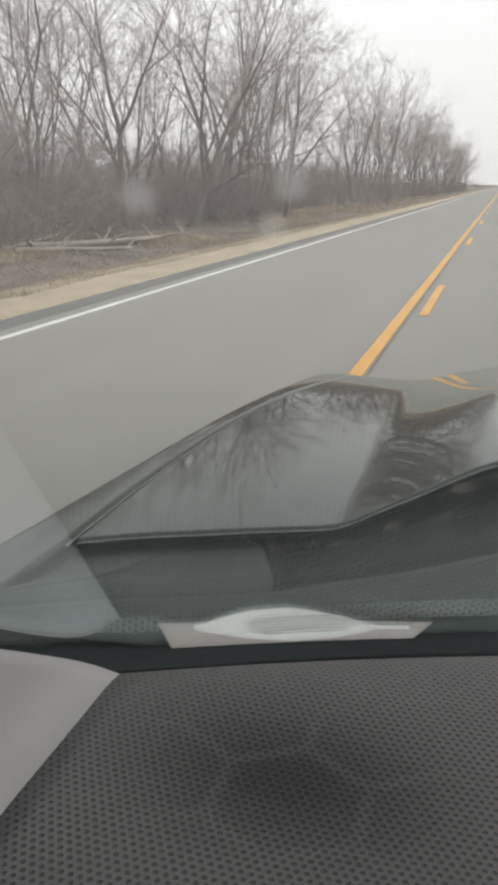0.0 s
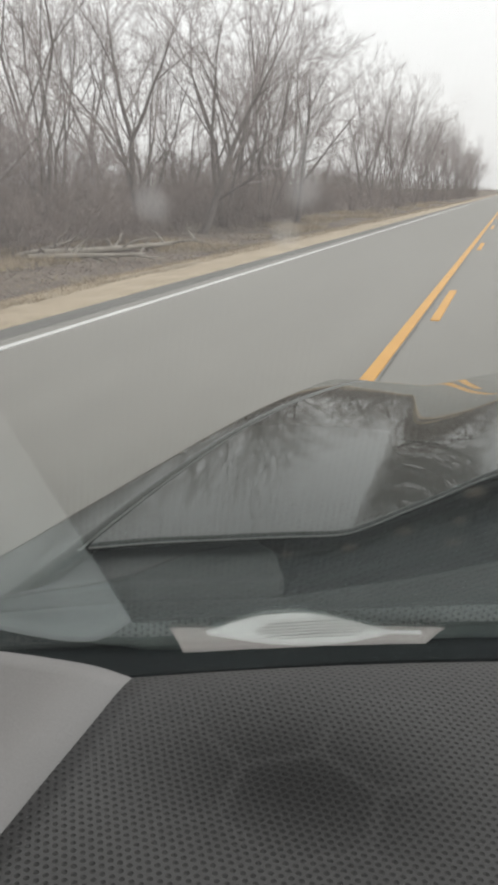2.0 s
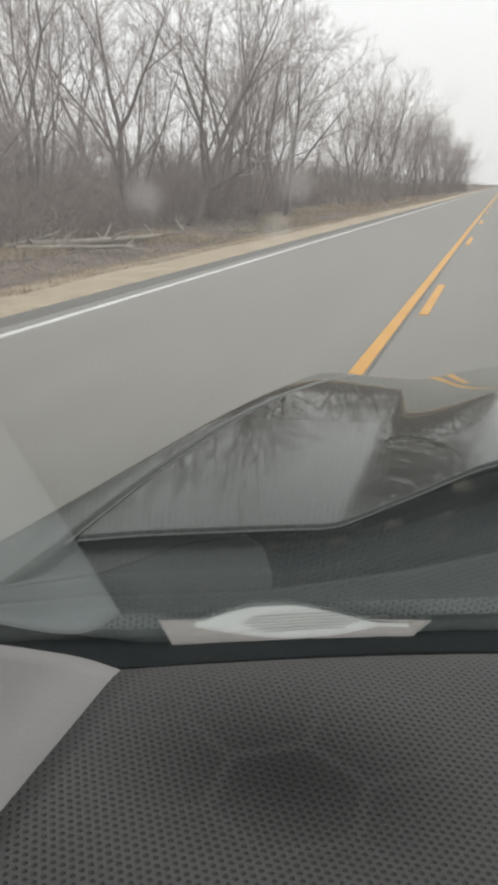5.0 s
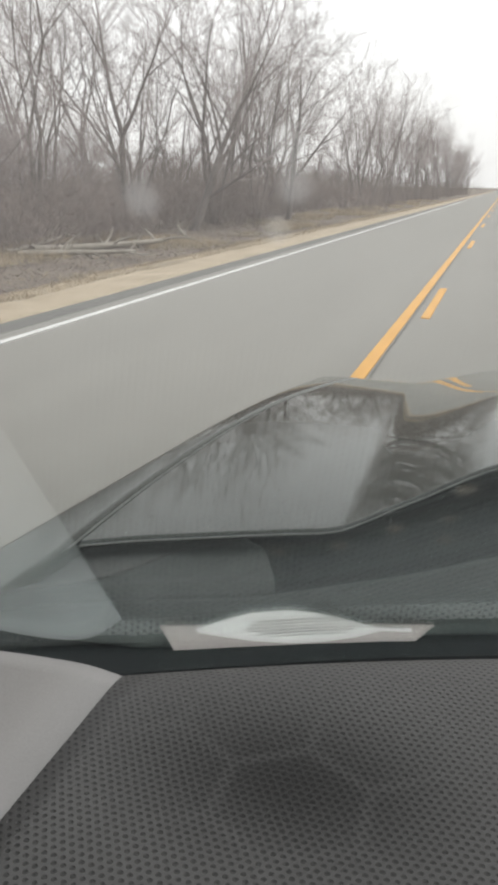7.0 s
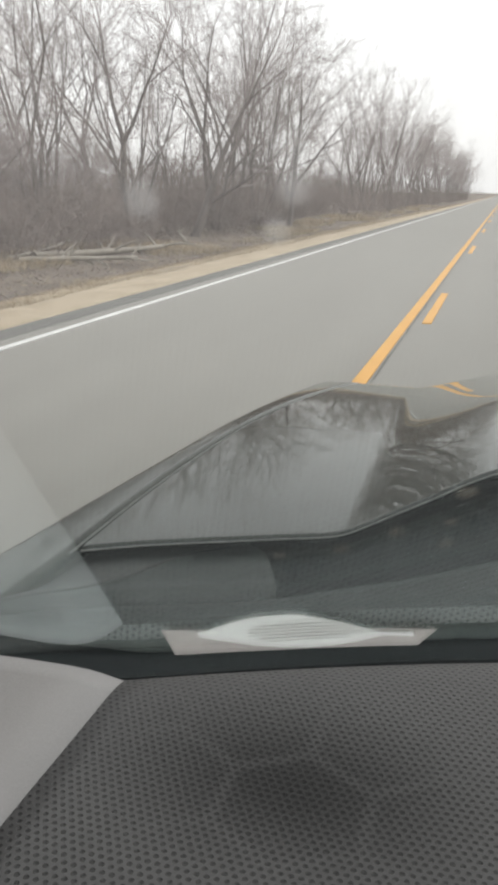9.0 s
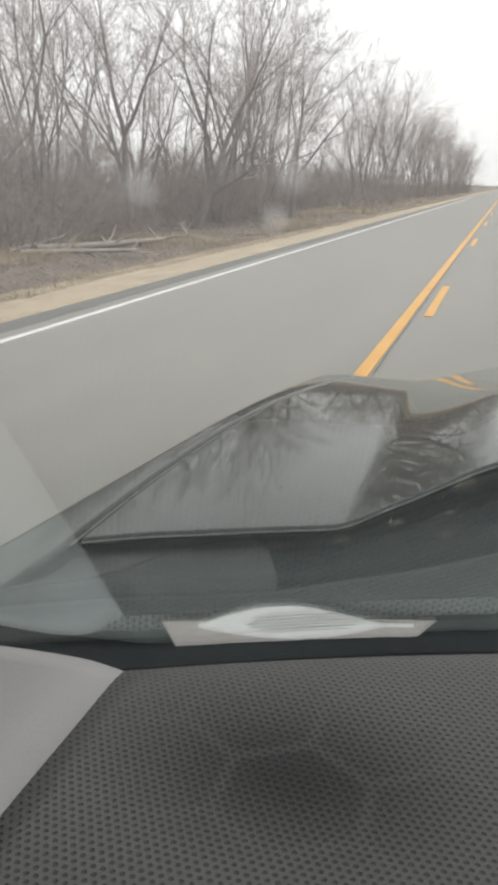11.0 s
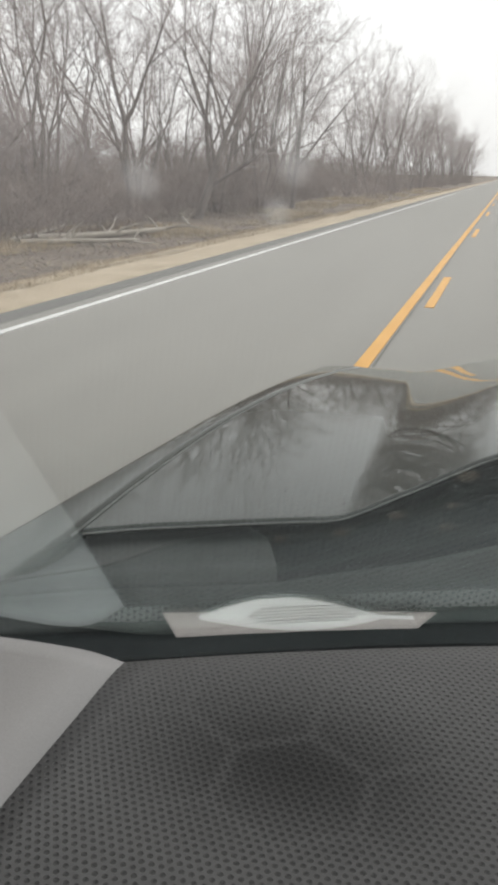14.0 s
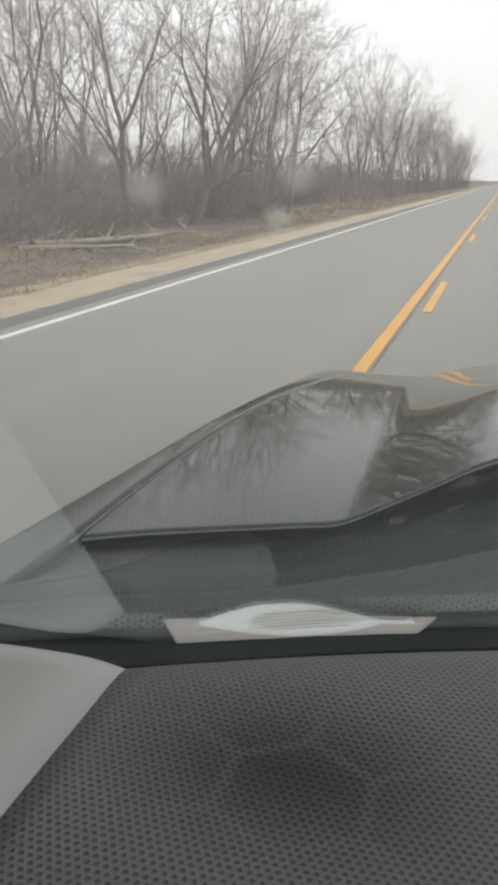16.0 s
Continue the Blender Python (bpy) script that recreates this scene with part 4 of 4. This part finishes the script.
def row_of(kinds, x0, x1, y0, y1, gap0, gap1, size0, size1, seed):
    """Plants of a kind in a loose row along the road."""
    r = random.Random(seed)
    y = y0
    while y < y1:
        plant(kinds[r.randrange(len(kinds))], r.uniform(x0, x1), y, r.uniform(0, 360), r.uniform(size0, size1))
        y += r.uniform(gap0, gap1)


# low arching trees nearest, then the tall clumps of the wood's edge
for x, y, k in ((-12.6, 17.8, 0), (-14.5, 19.8, 1), (-13.6, 23.5, 1), (-16.2, 18.5, 0), (-17.5, 25.0, 0)):
    plant(low_kinds[k], x, y, rng.uniform(0, 360), rng.uniform(0.85, 1.05))
for x, y, k, turn, size in (
        (-15.2, 25.5, 0, 140, 0.92), (-13.2, 28.5, 3, 260, 1.0), (-11.6, 31.0, 4, 15, 0.86),
        (-14.8, 32.5, 1, 75, 0.95), (-12.1, 35.0, 0, 200, 0.98), (-11.4, 39.0, 1, 310, 0.95), (-13.4, 41.5, 2, 100, 0.95),
        (-11.2, 44.5, 3, 30, 1.05), (-12.6, 48.0, 1, 180, 0.98), (-17.5, 30.0, 0, 10, 0.8), (-19.0, 37.0, 2, 230, 0.85),
        (-18.0, 45.0, 1, 60, 0.9), (-16.5, 52.0, 0, 290, 0.9)):
    plant(near_kinds[k], x, y, turn, size)
# a gap, then the second, lower clump that runs on along the road
for x, y, k, turn, size in (
        (-12.4, 67.0, 1, 40, 0.82), (-11.2, 72.0, 2, 120, 1.0), (-13.0, 77.0, 0, 250, 1.12), (-10.9, 83.0, 1, 330, 1.02),
        (-12.2, 89.0, 2, 15, 1.1), (-10.8, 96.0, 0, 90, 1.0), (-12.0, 104.0, 1, 170, 1.05)):
    plant(far_kinds[k], x, y, turn, size)
row_of(far_kinds, -12.8, -10.4, 108, 250, 3.6, 6.5, 0.85, 1.12, 51)
row_of(far_kinds, -20.0, -14.0, 66, 180, 4.5, 8.0, 0.85, 1.05, 52)
# brush under and behind the trees
row_of(thickets, -13.4, -11.6, 19.0, 60, 2.0, 2.9, 0.6, 1.1, 53)
row_of(thickets, -17.0, -14.2, 16.0, 60, 2.4, 3.4, 0.9, 1.15, 54)
row_of(far_thickets, -12.6, -10.6, 60, 240, 3.4, 5.0, 0.75, 1.05, 55)
row_of(far_thickets, -22.5, -18.5, 16.0, 150, 2.6, 4.0, 1.0, 1.3, 56)
row_of(far_thickets, -30.5, -25.5, 18.0, 150, 3.0, 4.6, 1.2, 1.5, 57)
# the wood on the way back to the bridge and past it
for i in range(16):
    plant(far_kinds[rng.randrange(3)], rng.uniform(-15, -10.5), -12 - i * 13.5, rng.uniform(0, 360), rng.uniform(0.8, 1.05))
for i in range(6):
    plant(far_kinds[rng.randrange(3)], rng.uniform(-19, -13), -285 - i * 9.0, rng.uniform(0, 360), rng.uniform(0.6, 0.9))
for i in range(12):
    plant(far_thickets[rng.randrange(2)], rng.uniform(-13, -10.5), -10 - i * 18.0, rng.uniform(0, 360), rng.uniform(0.8, 1.1))


def grass(name, seed, count, x0, x1, y0, y1, tall, material, patchy=0.0):
    """Thin blades of dry grass in one mesh."""
    rng = random.Random(seed)
    vs, fs = [], []
    while count > 0:
        x, y = rng.uniform(x0, x1), y0 + (y1 - y0) * rng.random() ** 1.7
        if patchy and noise.noise((x * 0.5, y * 0.22, 7)) < patchy - 0.5:
            count -= 1
            continue
        z = ground_height(x, y) - 0.02
        for _ in range(4):
            h = tall * rng.uniform(0.4, 1.0)
            a, lean = rng.uniform(0, 6.28), rng.uniform(0.05, 0.85) * h
            w = rng.uniform(0.003, 0.006) * (1 + y / 60)
            bx, by = x + rng.uniform(-0.06, 0.06), y + rng.uniform(-0.06, 0.06)
            dx, dy = math.cos(a), math.sin(a)
            b = len(vs)
            vs += [(bx - dy * w, by + dx * w, z), (bx + dy * w, by - dx * w, z),
                   (bx + dx * lean * 0.4 + dy * w * 0.7, by + dy * lean * 0.4 - dx * w * 0.7, z + h * 0.6),
                   (bx + dx * lean * 0.4 - dy * w * 0.7, by + dy * lean * 0.4 + dx * w * 0.7, z + h * 0.6),
                   (bx + dx * lean, by + dy * lean, z + h * 0.95)]
            fs += [(b, b + 1, b + 2, b + 3), (b + 3, b + 2, b + 4)]
        count -= 1
    return mesh_object(name, vs, fs, material)


tagged(grass("grass", 31, 15000, -8.0, -6.25, 8, 130, 0.11, straw, 0.05), "short dry tan grass on the verge", "grass", kind="stuff")
tagged(grass("grass", 32, 6000, -12.4, -8.4, 11, 26, 0.26, straw, 0.50), "tall dry golden grass before the trees", "grass", kind="stuff")
tagged(grass("grass", 35, 5000, -11.5, -8.6, 34, 120, 0.38, straw, 0.50), "tall dry golden grass before the trees", "grass", kind="stuff")
tagged(grass("grass", 33, 2500, -9.8, -7.4, 8, 90, 0.10, green_straw, 0.60), "faded green winter grass on the verge", "grass", kind="stuff")
tagged(grass("grass", 34, 6000, -12.0, -7.6, 8, 60, 0.13, straw, 0.45), "matted dead grass under the trees", "grass", kind="stuff")


def litter(name, seed, count, x0, x1, y0, y1, material):
    """Broken twigs and curled dead leaves lying about, in one mesh."""
    lr = random.Random(seed)
    vs, fs = [], []
    for _ in range(count):
        x, y = lr.uniform(x0, x1), y0 + (y1 - y0) * lr.random() ** 1.5
        z = ground_height(x, y) + 0.012
        a, l, w = lr.uniform(0, 6.28), lr.uniform(0.03, 0.22), lr.uniform(0.005, 0.016)
        dx, dy = math.cos(a), math.sin(a)
        b = len(vs)
        vs += [(x - dy * w, y + dx * w, z), (x + dx * l, y + dy * l, z + lr.uniform(0.0, 0.10)), (x + dy * w, y - dx * w, z), (x + dx * l * 0.4, y + dy * l * 0.4, z + w * 1.5)]
        fs += [(b, b + 3, b + 1), (b + 3, b + 2, b + 1), (b, b + 2, b + 3)]
    return mesh_object(name, vs, fs, material)


tagged(litter("litter", 41, 7000, -12.5, -6.9, 8, 55, brush_mat), "broken twigs and dead leaves on the ground", "leaf litter", kind="stuff")
tagged(litter("litter", 42, 1600, -12.5, -6.9, 8, 55, straw), "pale dead leaves on the ground", "leaf litter", kind="stuff")
# a few far bushes where the road meets the horizon
for x, y, k in ((-24, 380, 1.4), (-31, 420, 1.6), (-16, 520, 1.5), (-40, 560, 2.2), (-52, 600, 2.4), (-22, 640, 1.8)):
    plant(far_thickets[rng.randrange(2)], x, y, rng.uniform(0, 360), k)

# ---- the bridge behind the car: rails, markers, an oncoming car, a fallen log ----
def sweep(name, profile, y0, y1, x, material, parent, label="", steps=1, thick=0.004):
    """A steel profile drawn out along the road."""
    def fn(u, v):
        k = u * (len(profile) - 1)
        i = min(int(k), len(profile) - 2)
        a, b = profile[i], profile[i + 1]
        f = k - i
        return (x + a[0] + (b[0] - a[0]) * f, y0 + (y1 - y0) * v, a[1] + (b[1] - a[1]) * f)
    return sheet(name, fn, 3 * (len(profile) - 1), steps, material, parent, label, thick)


W_BEAM = [(0.0, 0.44), (0.08, 0.49), (0.08, 0.55), (0.0, 0.595), (0.08, 0.64), (0.08, 0.70), (0.0, 0.75)]


def guard_rail(y0, y1, x):
    rail = empty("guard_rail")
    sweep("beam", W_BEAM, y0, y1, x, galvanised, rail, "corrugated galvanised beam", 6)
    y = y0 + 0.6
    while y < y1:
        bm = bmesh.new()
        box(bm, x - 0.17, x - 0.02, y - 0.05, y + 0.05, -0.45, 0.74, 0.008)
        part("post", bm, galvanised, rail, "grey steel post")
        y += 1.9
    return tagged(rail, "galvanised steel guard rail on posts beside the road", "guard rail", "guard rails")


guard_rail(-316.0, -270.0, -5.75)
guard_rail(-232.0, -223.0, -5.75)


def bridge_rail(y0, y1, x):
    rail = empty("bridge_rail")
    for z in (0.34, 0.72):
        bm = bmesh.new()
        box(bm, x - 0.05, x + 0.06, y0, y1, z - 0.09, z + 0.09, 0.02)
        part("tube", bm, galvanised, rail, "square grey steel tube")
    y = y0 + 0.8
    while y < y1:
        bm = bmesh.new()
        box(bm, x - 0.16, x - 0.05, y - 0.08, y + 0.08, 0.0, 0.84, 0.01)
        box(bm, x - 0.22, x + 0.04, y - 0.16, y + 0.16, 0.0, 0.035, 0.006)
        part("post", bm, galvanised, rail, "grey steel post on a base plate")
        y += 2.4
    return tagged(rail, "two-tube galvanised bridge rail on a concrete deck", "bridge rail")


bridge_rail(-270.0, -232.0, -5.75)
hazard_yellow = two_scale("hazard_yellow", (0.62, 0.36, 0.04), (0.70, 0.42, 0.06), 4, 80, 0.5, 0, 0.1, 0.001, (1, 1, 1), 0.2).m


def hazard_marker(x, y, z):
    sign = empty("hazard_marker", x, y, 0)
    bm = bmesh.new()
    box(bm, -0.11, 0.11, -0.004, 0.004, z, z + 0.62, 0.002)
    part("panel", bm, hazard_yellow, sign, "yellow hazard panel")
    for i in range(4):
        bm = bmesh.new()
        box(bm, -0.15, 0.15, -0.003, 0.003, -0.028, 0.028)
        bm.transform(Matrix.Translation((0, -0.007, z + 0.10 + i * 0.14)) @ Matrix.Rotation(radians(35), 4, "Y"))
        bmesh.ops.bisect_plane(bm, geom=bm.verts[:] + bm.edges[:] + bm.faces[:], plane_co=(0.108, 0, 0), plane_no=(1, 0, 0), clear_outer=True)
        bmesh.ops.bisect_plane(bm, geom=bm.verts[:] + bm.edges[:] + bm.faces[:], plane_co=(-0.108, 0, 0), plane_no=(-1, 0, 0), clear_outer=True)
        part("stripe", bm, rubber, sign, "black slanted stripe")
    bm = bmesh.new()
    box(bm, -0.03, 0.03, 0.006, 0.05, -0.4, z + 0.6, 0.006)
    part("post", bm, galvanised, sign)
    return tagged(sign, "yellow and black striped hazard marker at the rail's end", "road sign", "hazard markers")


hazard_marker(-5.85, -316.4, 0.25)
hazard_marker(-5.85, -222.7, 0.25)
for y in (-304.0, -288.0, -272.0):
    post = empty("delineator", -6.1, y, 0)
    bm = bmesh.new()
    box(bm, -0.03, 0.03, -0.015, 0.015, -0.4, 1.0, 0.004)
    part("post", bm, galvanised, post)
    bm = bmesh.new()
    box(bm, -0.06, 0.06, -0.035, -0.017, 0.82, 1.02, 0.006)
    part("reflector", bm, white_paint, post, "white reflector plate")
    tagged(post, "white delineator post behind the guard rail", "delineator", "delineators")


def fallen_log(name, x, y, turn, length, r, seed):
    lr = random.Random(seed)
    vs, fs = [], []
    base = Vector((0, 0, r * 0.8))
    trunk = limb(lr, base, Vector((1, 0, 0.02)), length, 0.09, 0.0, 8)
    for q in trunk:
        q.z = max(q.z, r * 0.7)
    tube(vs, fs, trunk, [r * (1 - 0.45 * i / 8) for i in range(9)], 9)
    for _ in range(9):
        p, d = at(trunk, lr.uniform(0.2, 1.0))
        b = limb(lr, p, spread(lr, d, lr.uniform(0.4, 1.1)) + Vector((0, 0, 0.25)), length * lr.uniform(0.12, 0.36), 0.18, -0.02, 4)
        tube(vs, fs, b, [r * 0.35 * (1 - 0.8 * i / 4) + 0.004 for i in range(5)], 6)
    ob = mesh_object(name, vs, fs, log_mat, None, "", True)
    ob.matrix_basis = pose(x, y, ground_height(x, y), 0, 0, turn)
    return tagged(ob, "pale weathered fallen log among dead grass", "log", "fallen logs")


fallen_log("fallen_log", -11.3, 18.6, 66, 5.6, 0.11, 3)
fallen_log("fallen_log", -11.0, 17.4, 52, 3.0, 0.08, 4)
fallen_log("fallen_log", -11.6, 17.9, 95, 3.4, 0.06, 6)
fallen_log("fallen_log", -10.2, 26.5, 115, 2.0, 0.07, 5)


def light_material(name, tint, power):
    m = bpy.data.materials.new(name)
    m.use_nodes = True
    b = m.node_tree.nodes["Principled BSDF"]
    b.inputs["Emission Color"].default_value = (*tint, 1)
    b.inputs["Emission Strength"].default_value = power
    return m


lamp_lens = light_material("lit_headlamp", (0.85, 0.95, 1.0), 6.0)
dark_glass = Mat("dark_car_glass", (0.02, 0.025, 0.028), 0.05).m
blue_paint = car_paint("dark_blue_grey_paint", (0.022, 0.030, 0.038))


def oncoming_car(x, y):
    """A sport utility car with lit headlamps in the other lane, facing back along the road."""
    suv = empty("oncoming_car", x, y, 0)

    def shell(z_low, z_high, half, length, taper, name, mat, lift=0.0, label=""):
        def fn(u, v):
            a = 2 * math.pi * u
            c, s_ = math.cos(a), math.sin(a)
            p = 0.28
            ex = math.copysign(abs(c) ** p, c)
            ey = math.copysign(abs(s_) ** p, s_)
            k = 1 - taper * v - 0.06 * (1 - v) ** 4
            close = 1.0 if v < 0.999 else 0.0
            return (half * ex * k * close, lift * v + length * ey * (1 - taper * 0.75 * v) * close, z_low + (z_high - z_low) * v)
        return sheet(name, fn, 48, 14, mat, suv, label, 0.0)

    shell(0.34, 1.08, 0.94, 2.32, 0.06, "body", blue_paint, 0.0, "dark blue-grey painted body")
    shell(1.07, 1.66, 0.84, 1.52, 0.16, "cabin", dark_glass, 0.15, "dark tinted cabin glass")
    shell(1.64, 1.72, 0.70, 1.30, 0.10, "roof", blue_paint, 0.0, "dark painted roof")
    for sx in (-1, 1):
        bm = bmesh.new()
        box(bm, sx * 0.72 - 0.17, sx * 0.72 + 0.17, -2.33, -2.20, 0.78, 0.92, 0.03)
        part("headlamp", bm, lamp_lens, suv, "lit white headlamp")
        bm = bmesh.new()
        box(bm, sx * 1.0 - 0.09, sx * 1.0 + 0.09, -0.98, -0.86, 1.05, 1.20, 0.04)
        part("mirror", bm, blue_paint, suv, "painted door mirror")
        for wy in (-1.42, 1.42):
            hub = empty("wheel", sx * 0.82, wy, 0.36)
            hub.parent = suv
            for name, r0, r1, halfw, mat in (("tyre", 0.23, 0.36, 0.12, rubber), ("rim", 0.04, 0.235, 0.125, chrome)):
                vs, fs, n = [], [], 28
                prof = [(r0, -halfw), (r1 - 0.02, -halfw), (r1, -halfw * 0.7), (r1, halfw * 0.7), (r1 - 0.02, halfw), (r0, halfw)]
                for i in range(n):
                    a = 2 * math.pi * i / n
                    vs += [(w, r * math.cos(a), r * math.sin(a)) for r, w in prof]
                for i in range(n):
                    for j in range(6):
                        fs.append((i * 6 + j, i * 6 + (j + 1) % 6, ((i + 1) % n) * 6 + (j + 1) % 6, ((i + 1) % n) * 6 + j))
                mesh_object(name, vs, fs, mat, hub, "", True)
    for i in range(4):
        bm = bmesh.new()
        box(bm, -0.46, 0.46, -2.345, -2.30, 0.66 + i * 0.06, 0.685 + i * 0.06, 0.006)
        part("grille_bar", bm, chrome, suv, "bright grille bar")
    bm = bmesh.new()
    box(bm, -0.80, 0.80, -2.38, -2.25, 0.34, 0.56, 0.05)
    part("bumper", bm, dark_trim, suv, "dark lower bumper")
    bm = bmesh.new()
    box(bm, -0.16, 0.16, -2.395, -2.382, 0.48, 0.60, 0.004)
    part("plate", bm, white_paint, suv, "plain white registration plate")
    return tagged(suv, "dark blue-grey utility car with lit headlamps on the road", "car")


oncoming_car(-2.75, -216.0)
